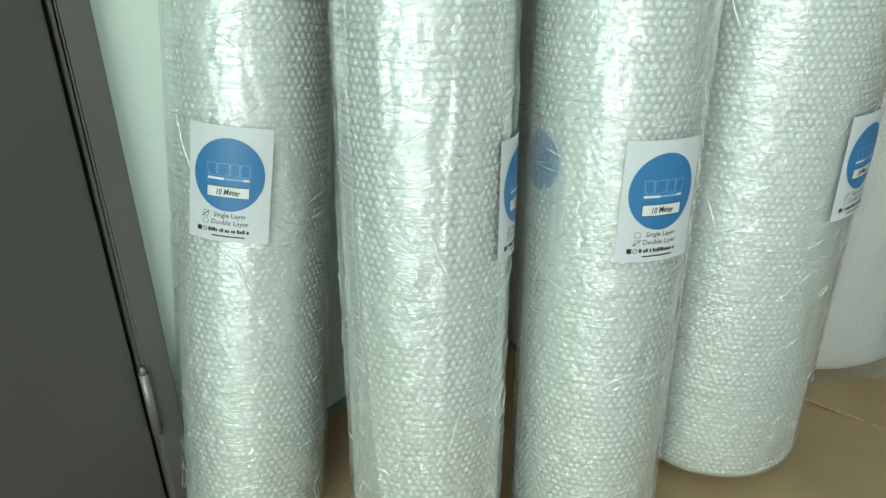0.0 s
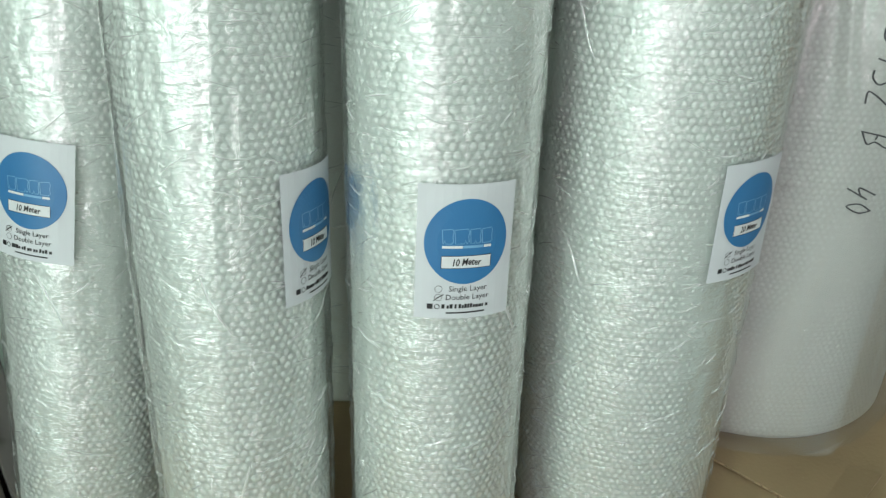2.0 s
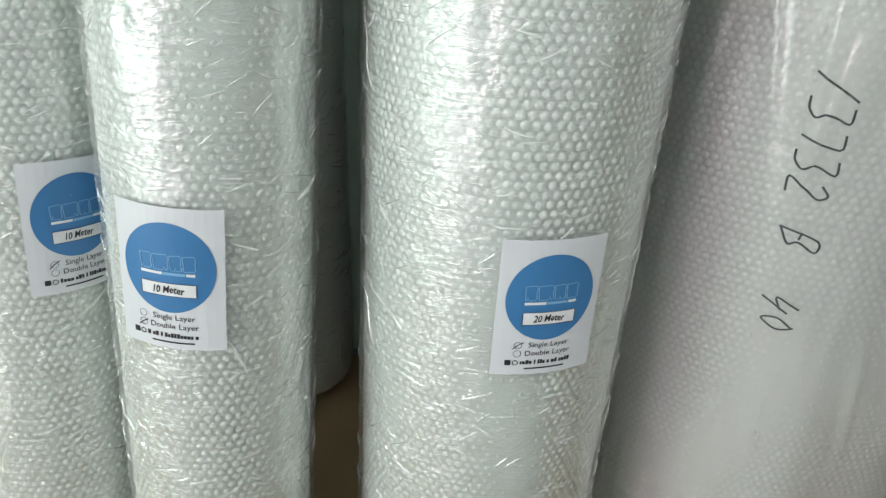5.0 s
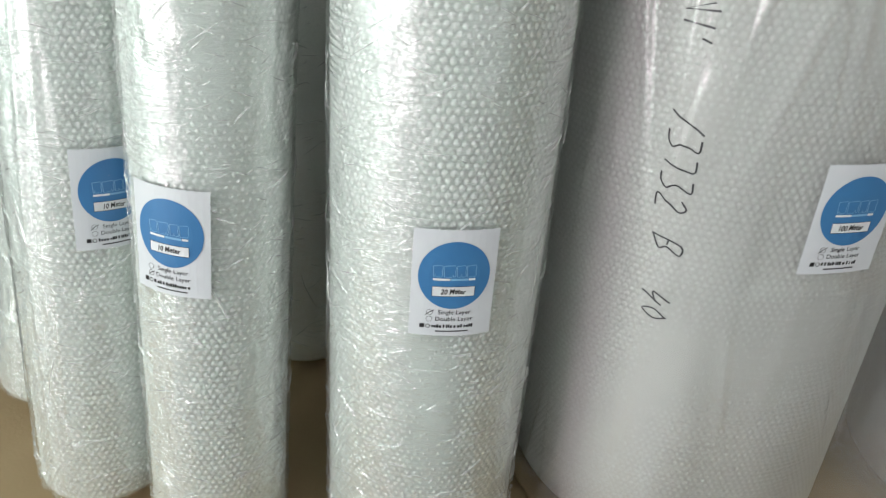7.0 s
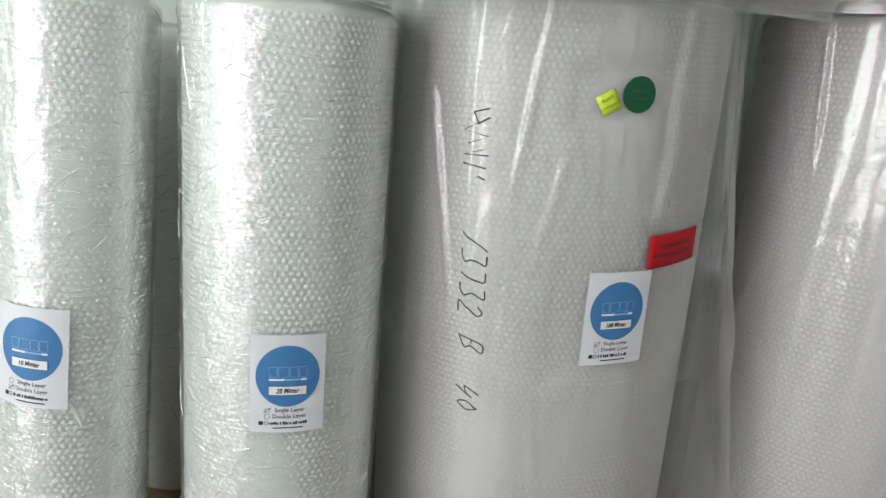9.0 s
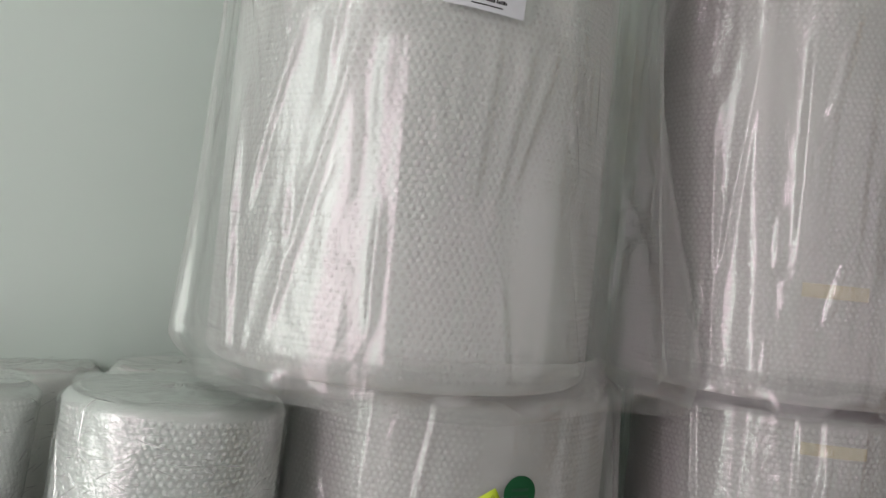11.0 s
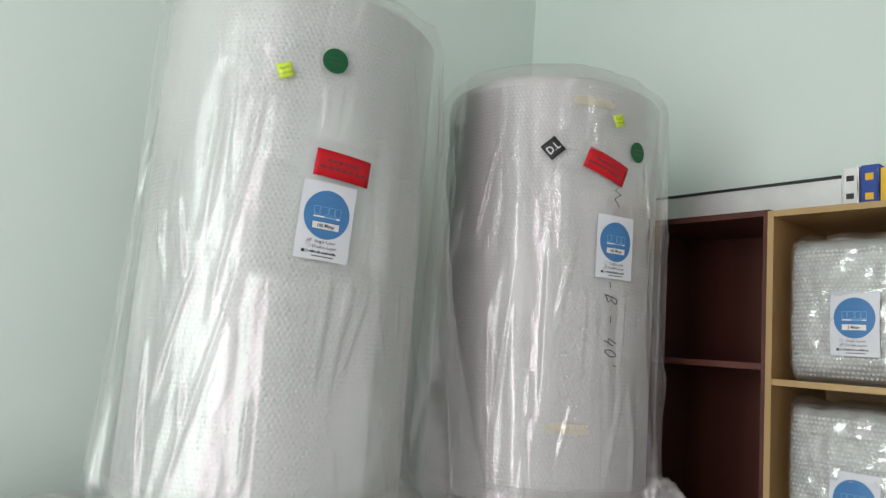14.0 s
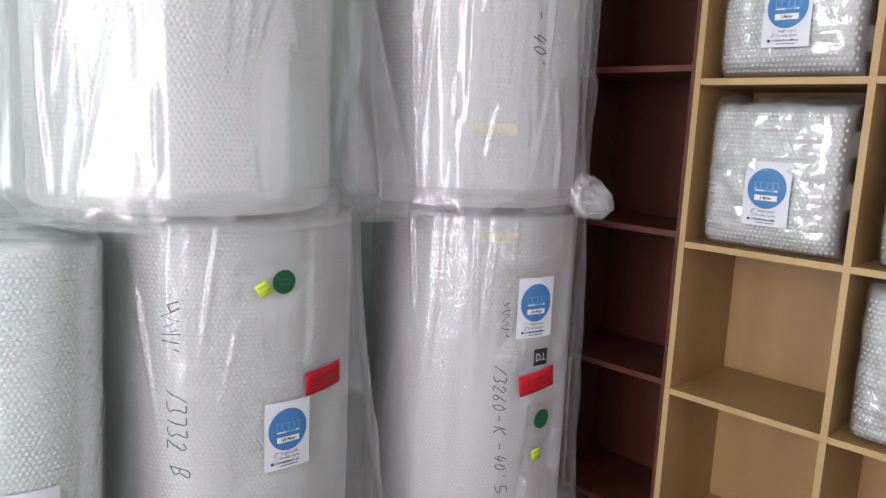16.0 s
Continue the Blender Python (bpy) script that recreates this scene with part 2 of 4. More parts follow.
def lathe(radius, n_ang, levels, closed_top=False, closed_bottom=False):
    """A skin round the z axis: radius(angle, z) at each level."""
    verts, faces = [], []
    for z in levels:
        for i in range(n_ang):
            a = 2 * math.pi * i / n_ang
            r = radius(a, z)
            verts.append((r * math.cos(a), r * math.sin(a), z))
    rows = len(levels)
    for j in range(rows - 1):
        for i in range(n_ang):
            k = (i + 1) % n_ang
            faces.append((j * n_ang + i, j * n_ang + k, (j + 1) * n_ang + k, (j + 1) * n_ang + i))
    if closed_top:
        faces.append(tuple((rows - 1) * n_ang + i for i in range(n_ang)))
    if closed_bottom:
        faces.append(tuple(reversed(range(n_ang))))
    return verts, faces


# ---------------------------------------------------------------- stickers and print
class Round:
    """A patch of an upright round surface: u to the right, v up, h outward."""

    def __init__(self, radius, degrees, z, tilt=0.0):
        self.r, self.a, self.z, self.c, self.s = radius, radians(degrees), z, math.cos(radians(tilt)), math.sin(radians(tilt))

    def __call__(self, u, v, h):
        p, q = u * self.c - v * self.s, u * self.s + v * self.c
        a, r = self.a + p / self.r, self.r + h
        return (r * math.cos(a), r * math.sin(a), self.z + q)


class Draped:
    """A patch of a loose bag: like Round, but following the bag's own skin."""

    def __init__(self, skin, degrees, z):
        self.skin, self.a, self.z = skin, radians(degrees), z

    def __call__(self, u, v, h):
        a = self.a + u / 0.29
        r = self.skin(a, self.z + v) + h
        return (r * math.cos(a), r * math.sin(a), self.z + v)


class Flat:
    """A patch of a flat surface, given by its middle, right, up and outward."""

    def __init__(self, middle, right, up, out, bulge=0.0):
        self.m, self.e, self.f, self.n, self.b = Vector(middle), Vector(right), Vector(up), Vector(out), bulge

    def __call__(self, u, v, h):
        return tuple(self.m + u * self.e + v * self.f + (h - self.b * (u * u + v * v)) * self.n)


def sheet(on, u0, u1, v0, v1, h, nu=8, nv=6, thick=0.0004, curl=0.0):
    """A thin rectangle laid on a patch, with its rim."""
    verts, faces = [], []
    for j in range(nv + 1):
        for i in range(nu + 1):
            u, v = u0 + (u1 - u0) * i / nu, v0 + (v1 - v0) * j / nv
            lift = curl * ((i / nu - 0.5) ** 4 * 16 + (1 - j / nv) ** 6 * 0.8)
            verts.append(on(u, v, h + lift))
    n = nu + 1
    for j in range(nv):
        for i in range(nu):
            faces.append((j * n + i, j * n + i + 1, (j + 1) * n + i + 1, (j + 1) * n + i))
    rim = [i for i in range(n)] + [j * n + nu for j in range(1, nv + 1)] + [nv * n + i for i in range(nu - 1, -1, -1)] + [j * n for j in range(nv - 1, 0, -1)]
    base = len(verts)
    ring = [(u0 + (u1 - u0) * (k % n) / nu, v0 + (v1 - v0) * (k // n) / nv) for k in rim]
    verts += [on(u, v, h - thick) for u, v in ring]
    for q in range(len(rim)):
        w = (q + 1) % len(rim)
        faces.append((rim[q], base + q, base + w, rim[w]))
    return verts, faces


def disc(on, u, v, ru, rv, h, n=40, inner=0.0):
    """A filled disc or a ring laid on a patch."""
    verts, faces = [], []
    radii = (inner, 1.0) if inner else (0.0, 0.35, 0.7, 1.0)
    for q in radii:
        for i in range(n):
            a = 2 * math.pi * i / n
            verts.append(on(u + ru * q * math.cos(a), v + rv * q * math.sin(a), h))
    for j in range(len(radii) - 1):
        for i in range(n):
            k = (i + 1) % n
            faces.append((j * n + i, j * n + k, (j + 1) * n + k, (j + 1) * n + i))
    return verts, faces


def stroke(on, points, width, h):
    """A pen line through (u, v) points."""
    verts, faces = [], []
    for k, (u, v) in enumerate(points):
        a, b = points[max(k - 1, 0)], points[min(k + 1, len(points) - 1)]
        d = math.hypot(b[0] - a[0], b[1] - a[1]) or 1
        nx, ny = -(b[1] - a[1]) / d * width / 2, (b[0] - a[0]) / d * width / 2
        verts += [on(u + nx, v + ny, h), on(u - nx, v - ny, h)]
        if k:
            faces.append((2 * k - 2, 2 * k - 1, 2 * k + 1, 2 * k))
    return verts, faces


LETTERS = {}


def letters(text, size, bold=False):
    """The outline mesh of a text as flat points and faces, centred on its line."""
    if (text, size, bold) not in LETTERS:
        cu = bpy.data.curves.new("text", "FONT")
        cu.offset = 0.02 * size if bold else 0.0
        cu.body, cu.size, cu.align_x, cu.align_y, cu.resolution_u = text, size, "CENTER", "CENTER", 2
        ob = new("text", cu)
        bpy.context.view_layer.update()
        me = bpy.data.meshes.new_from_object(ob.evaluated_get(bpy.context.evaluated_depsgraph_get()))
        LETTERS[text, size, bold] = ([(v.co.x, v.co.y) for v in me.vertices], [tuple(p.vertices) for p in me.polygons])
        bpy.data.objects.remove(ob)
        bpy.data.meshes.remove(me)
    return LETTERS[text, size, bold]


def words(on, text, u, v, size, h, material, parent, name="lettering", turn=0.0, squeeze=1.0, slant=0.0, waver=0.0, label=""):
    pts, faces = letters(text, size, name == "handwriting")
    c, s = math.cos(radians(turn)), math.sin(radians(turn))
    verts = []
    for x, y in pts:
        x, y = x * squeeze + slant * y, y + waver * wob(x * 60, 3.1, v * 40) * size
        verts.append(on(u + x * c - y * s, v + x * s + y * c, h))
    return link(name, verts, faces, material, parent, label)


def product_label(on, parent, amount, ticked, h=0.0, curl=0.0006):
    """The white label: a blue disc with a plain emblem, an amount box, two tick circles and small print."""
    flat = on

    def on(u, v, up):
        return flat(u, v, up + curl * ((u / 0.105) ** 4 * 16 + max(0.0, 0.5 - v / 0.148) ** 6 * 0.8))

    base = link("label", *sheet(on, -0.0525, 0.0525, -0.074, 0.074, h + 0.0006, 12, 8, 0.0004), PAPER, parent, "white paper label with a blue disc and small black print")
    h += 0.0011
    link("blue_disc", *disc(on, 0.0, 0.0125, 0.0445, 0.0465, h, 48), BLUE, base, "blue printed disc")
    h2 = h + 0.0004
    # emblem: four outlined blocks and a word-wide bar in three tones
    for u0, w, cut in ((-0.0265, 0.0118, 0.25), (-0.0140, 0.0155, 0.75), (0.0022, 0.0115, 0.5), (0.0145, 0.0120, 0.0)):
        bite = u0 + w * cut
        loop = [(u0, 0.0262), (u0 + w * 0.88, 0.0272), (u0 + w, 0.0240), (u0 + w * 0.93, 0.0190), (u0 + w, 0.0135), (u0 + w * 0.85, 0.0112), (bite + w * 0.1, 0.0112), (bite, 0.0150), (bite - w * 0.08, 0.0112), (u0 + w * 0.1, 0.0112), (u0, 0.0262)]
        link("emblem_outline", *stroke(on, loop, 0.0008, h2), PALE_BLUE, base)
    for u0, u1, m in ((-0.026, -0.005, PRINT_WHITE), (-0.0042, 0.0168, PALE_BLUE), (0.0176, 0.0258, PRINT_WHITE)):
        link("emblem_bar", *sheet(on, u0, u1, 0.0062, 0.0090, h2, 4, 1, 0.0002), m, base)
    link("amount_box", *sheet(on, -0.0262, 0.0262, -0.0158, -0.0022, h2, 8, 2, 0.0003), PRINT_WHITE, base, "white box with a black rim")
    rim = [(-0.0262, -0.0158), (0.0262, -0.0158), (0.0262, -0.0022), (-0.0262, -0.0022), (-0.0262, -0.0158)]
    dense = [(a[0] + (b[0] - a[0]) * q / 6, a[1] + (b[1] - a[1]) * q / 6) for a, b in zip(rim, rim[1:]) for q in range(6)] + [rim[-1]]
    link("box_rim", *stroke(on, dense, 0.0006, h2 + 0.0003), INK, base)
    words(on, amount, 0.0, -0.0093, 0.0105, h2 + 0.0004, INK, base, "handwriting", 2.0, 0.78, 0.18, 0.16)
    for k, (text, v) in enumerate((("Single Layer", -0.0395), ("Double Layer", -0.0492))):
        link("tick_circle", *disc(on, -0.0275, v, 0.0040, 0.0040, h, 24, 0.88), INK, base)
        words(on, text, 0.0035, v, 0.0088, h, INK, base, "print", 0, 0.98)
        if ticked == k:
            link("pen_tick", *stroke(on, [(-0.0325, v - 0.0042), (-0.028, v), (-0.0222, v + 0.0036)], 0.0010, h + 0.0002), INK, base)
    link("icon", *sheet(on, -0.0388, -0.0328, -0.0628, -0.0568, h, 2, 2, 0.0002), INK, base)
    link("icon", *disc(on, -0.0285, -0.0598, 0.0030, 0.0030, h, 20, 0.72), INK, base)
    u = -0.0236
    while u < 0.0262:
        w = random.uniform(0.0016, 0.0032)
        link("print_bar", *sheet(on, u, u + w, -0.0618, -0.0618 + random.choice((0.0034, 0.0048)), h, 1, 1, 0.0002), INK, base)
        u += w + random.choice((0.0007, 0.0007, 0.0022))
    link("print_bar", *sheet(on, -0.0190, 0.0230, -0.0678, -0.0662, h, 5, 1, 0.0002), INK, base)
    return base


def red_sticker(on, parent, h):
    ob = link("red_sticker", *sheet(on, -0.056, 0.056, -0.026, 0.026, h, 10, 3, 0.0005, 0.0004), RED, parent, "red sticker with two dark lines of small print", True)
    for v, w in ((0.007, 0.034), (-0.007, 0.047)):
        k = -w
        while k < w:
            n = random.uniform(0.006, 0.014)
            link("print_bar", *sheet(on, k, min(k + n, w), v - 0.0028, v + 0.0028, h + 0.0006, 2, 1, 0.0002), RED_INK, ob)
            k += n + 0.003


def green_sticker(on, parent, h):
    ob = link("green_sticker", *disc(on, 0, 0, 0.025, 0.025, h, 36), GREEN, parent, "round dark green sticker", True)
    for v in (0.005, -0.005):
        link("print_bar", *sheet(on, -0.013, 0.013, v - 0.0022, v + 0.0022, h + 0.0004, 2, 1, 0.0002), GREEN_INK, ob)


def lime_sticker(on, parent, h):
    ob = link("lime_sticker", *sheet(on, -0.0145, 0.0145, -0.0145, 0.0145, h, 3, 3, 0.0004), LIME, parent, "small square lime sticker", True)
    words(on, "RoHS", 0, 0.005, 0.0075, h + 0.0004, LIME_INK, ob, "print")
    words(on, "COMPLIANT", 0, -0.0055, 0.0056, h + 0.0004, LIME_INK, ob, "print", 0, 0.95)


def black_sticker(on, parent, h, turn):
    ob = link("black_sticker", *sheet(on, -0.021, 0.021, -0.021, 0.021, h, 4, 4, 0.0004), INK, parent, "square black sticker with white letters", True)
    words(on, "D.L", 0, -0.001, 0.027, h + 0.0004, PRINT_WHITE, ob, "print", turn, 0.85)


def scribble(on, parent, points, width, h):
    link("marker_line", *stroke(on, points, width, h), MARKER, parent, "black marker writing")


PEN = {
    "1": ["a0 c4"], "2": ["a3 b4 c3 b2 a0 c0"], "3": ["a4 c4 b2 c1 b0 a0"], "4": ["b4 a1 c2", "c3 b0"], "5": ["c4 a4 a2 c2 c1 a0"], "6": ["c4 a1 b0 c1 b2 a1"],
    "7": ["a4 c4 b0"], "0": ["b4 a2 b0 c2 b4"], "B": ["a0 a4 c4 b2 c1 a0", "a2 b2"], "K": ["a4 a0", "c4 a2 c0"], "-": ["a2 c2"], "/": ["a0 c4"], "'": ["b4 b3"],
}


def marker(on, parent, text, size, h=0.002, width=0.0021):
    """Handwriting in black marker that runs down the roll, its letters turned a quarter."""
    rng = random.Random(text)
    step = size * 0.72
    for k, sign in enumerate(text):
        mid = ((len(text) - 1) / 2 - k) * step
        for line in PEN.get(sign, []):
            pts = []
            for key in line.split():
                x, y = "abc".index(key[0]) * 0.24 - 0.24 + rng.uniform(-0.05, 0.05), int(key[1]) / 4 - 0.5 + rng.uniform(-0.05, 0.05)
                pts.append((y * size, mid - (x + 0.18 * y) * size))
            smooth = []
            for a, b in zip(pts, pts[1:]):
                smooth += [(a[0] + (b[0] - a[0]) * q / 4, a[1] + (b[1] - a[1]) * q / 4) for q in range(4)]
            smooth.append(pts[-1])
            for _ in range(2):
                smooth = [smooth[0]] + [((p[0] + 2 * c[0] + n[0]) / 4, (p[1] + 2 * c[1] + n[1]) / 4) for p, c, n in zip(smooth, smooth[1:], smooth[2:])] + [smooth[-1]]
            link("marker_line", *stroke(on, smooth, width, h), MARKER, parent, "black marker writing")


# ---------------------------------------------------------------- bubble wrap rolls
def bubble_mesh(r, z0, z1, pitch=0.0104, rad=0.0045, high=0.0027, n=6):
    """All the bubbles of a roll's outer turn, as low caps in staggered rows."""
    count = max(int(2 * math.pi * r / pitch), 12)
    rows = int((z1 - z0) / (pitch * 0.88))
    j, i = np.meshgrid(np.arange(rows), np.arange(count), indexing="ij")
    rng = np.random.RandomState(int(r * 1000))
    ang = ((i + 0.5 * (j % 2)) / count * 2 * np.pi).ravel() + rng.normal(0, 0.02, rows * count) * pitch / r
    z = (z0 + (j + 0.5) * pitch * 0.88).ravel() + rng.normal(0, 0.0003, rows * count)
    tall = high * rng.uniform(0.55, 1.1, rows * count)
    ring = 2 * np.pi * np.arange(n) / n
    du = np.concatenate([[0], rad * 0.68 * np.cos(ring), rad * np.cos(ring)])
    dv = np.concatenate([[0], rad * 0.68 * np.sin(ring), rad * np.sin(ring)])
    dh = np.concatenate([[1.0], np.full(n, 0.72), np.full(n, -0.12)])
    a = ang[:, None] + du[None] / r
    rr = r + dh[None] * tall[:, None]
    pts = np.stack([rr * np.cos(a), rr * np.sin(a), z[:, None] + dv[None]], -1).reshape(-1, 3)
    tri = []
    for k in range(n):
        m = (k + 1) % n
        tri += [(0, 1 + k, 1 + m), (1 + k, 1 + n + k, 1 + n + m), (1 + k, 1 + n + m, 1 + m)]
    tri = (np.array(tri)[None] + (np.arange(rows * count) * (2 * n + 1))[:, None, None]).reshape(-1, 3)
    me = bpy.data.meshes.new("bubbles")
    me.vertices.add(len(pts))
    me.vertices.foreach_set("co", pts.ravel())
    me.loops.add(tri.size)
    me.loops.foreach_set("vertex_index", tri.ravel().astype(np.int32))
    me.polygons.add(len(tri))
    me.polygons.foreach_set("loop_start", np.arange(0, tri.size, 3, dtype=np.int32))
    me.polygons.foreach_set("use_smooth", np.ones(len(tri), dtype=bool))
    me.update(calc_edges=True)
    return me


def roll_body(parent, r, h, material, bubbles=True, seed=0.0):
    """The wound sheet with a rounded rim, a spiral of turns on its end and a hollow core."""
    def body(a, z):
        edge = min(z, h - z)
        return r - 0.010 * max(0.0, 1 - edge / 0.012) ** 2 + 0.0025 * wob(math.cos(a) * 2 + seed, math.sin(a) * 2, z * 3)
    levels = [0, 0.004, 0.012] + [0.012 + (h - 0.024) * k / 24 for k in range(1, 24)] + [h - 0.012, h - 0.004, h]
    v, f = lathe(body, 72, levels, False, True)
    core = link("sheet_roll", v, f, material, parent, smooth=True)
    verts, faces, n = [], [], 48
    rings = [r - 0.010] + [r - 0.010 - (r - 0.05) * k / 9 for k in range(1, 10)]
    for k, q in enumerate(rings):
        for i in range(n):
            a = 2 * math.pi * i / n
            verts.append((q * math.cos(a), q * math.sin(a), h + (0.004 if k % 2 else 0.0) + 0.003 * wob(a * 2, k * 0.9, seed)))
    for k in range(len(rings) - 1):
        for i in range(n):
            m = (i + 1) % n
            faces.append((k * n + i, k * n + m, (k + 1) * n + m, (k + 1) * n + i))
    faces.append(tuple((len(rings) - 1) * n + i for i in range(n)))
    link("roll_end", verts, faces, material, parent, "uneven wound end of the roll", True)
    if bubbles:
        me = bubble_mesh(r, 0.012, h - 0.010, high=0.0020 if r < 0.2 else 0.0009)
        me.materials.append(BRIGHT_CAPS if r < 0.2 else WIDE_CAPS)
        ob = new("bubble_layer", me)
        ob.parent = parent
        tagged(ob, "rows of small clear air bubbles", kind="stuff")
    return core


def stretch_wrap(parent, r, h, seed, drape=0.0):
    """Tight film wound round a roll, crinkled, with diagonal pulls and gathered ends."""
    def skin(a, z):
        p = Vector((math.cos(a) * 7 + seed, math.sin(a) * 7, z * 16))
        ridge = 1 - abs(noise.noise(p) * 2)
        d = noise.noise(Vector((a * 9 + z * 30 + seed, z * 26 - a * 5, seed)))
        g = 0.0012 * ridge + 0.0012 * d + 0.0006 * noise.noise(Vector((a * 22, z * 60, seed)))
        if drape:
            fold = 1 - abs(noise.noise(Vector((math.cos(a) * 3.2 + seed, math.sin(a) * 3.2, z * 1.3 + 0.4 * a))) * 2)
            g += drape * max(0.0, fold - 0.72) / 0.28
        edge = min(z + 0.002, h + 0.002 - z)
        return r + 0.0055 + g - 0.02 * max(0.0, 1 - edge / 0.016) ** 2
    levels = [-0.0 + (h + 0.004) * k / 190 for k in range(191)]
    v, f = lathe(skin, 150, levels)
    link("stretch_film", v, f, STRETCH, parent, "crinkled clear stretch film", True)
    # short pulled ridges, mostly level or slanting, whitened to read as glints
    rng = random.Random(int(seed * 100))
    wv, wf = [], []
    for num in range(int(7600 * r) + 6):
        a0, z0 = rng.uniform(0, 2 * math.pi), rng.uniform(0.02, h - 0.02)
        long, wide, tall = rng.uniform(0.006, 0.036) * rng.uniform(0.5, 1.5), rng.uniform(0.0004, 0.0011), rng.uniform(0.0006, 0.0016)
        tip = rng.choice((-26, -18, 0, 4, 16, 30, 40)) + rng.uniform(-8, 8)
        if num < 6:
            long, wide, tall, tip = rng.uniform(0.05, 0.12), rng.uniform(0.0008, 0.0015), rng.uniform(0.001, 0.002), rng.uniform(60, 118)
        cu, su = math.cos(radians(tip)), math.sin(radians(tip))
        bow = rng.uniform(-0.2, 0.2)
        b, n = len(wv), 4 if num >= 6 else 14
        for k in range(n + 1):
            q = k / n - 0.5
            u, w = q * long * cu - bow * long * (0.25 - q * q) * su, q * long * su + bow * long * (0.25 - q * q) * cu
            thin = 1 - (2 * q) ** 2 * 0.85
            for dz, dh in ((-wide * thin, 0.0), (0.0, tall * thin), (wide * thin, 0.0)):
                aa, zz = a0 + (u - dz * su) / r, min(max(z0 + w + dz * cu, 0.004), h)
                rr = skin(aa, zz) + dh + 0.0003
                wv.append((rr * math.cos(aa), rr * math.sin(aa), zz))
            if k:
                i = b + 3 * k
                wf += [(i - 3, i, i + 1, i - 2), (i - 2, i + 1, i + 2, i - 1)]
    tagged(link("wrinkled_skin", wv, wf, GLINT_WRINKLE, parent, "fine wrinkles of the film, whitened to read as glints", True), kind="stuff")
    # gathered cap of film over the end
    verts, faces, n = [], [], 60
    for k in range(8):
        q = (r - 0.008) * (1 - k / 7.5)
        for i in range(n):
            a = 2 * math.pi * i / n
            verts.append((q * math.cos(a), q * math.sin(a), h + 0.008 + 0.007 * wob(math.cos(a) * 4 + seed, math.sin(a) * 4, k * 0.5)))
    for k in range(7):
        for i in range(n):
            m = (i + 1) % n
            faces.append((k * n + i, k * n + m, (k + 1) * n + m, (k + 1) * n + i))
    link("film_cap", verts, faces, STRETCH, parent, smooth=True)


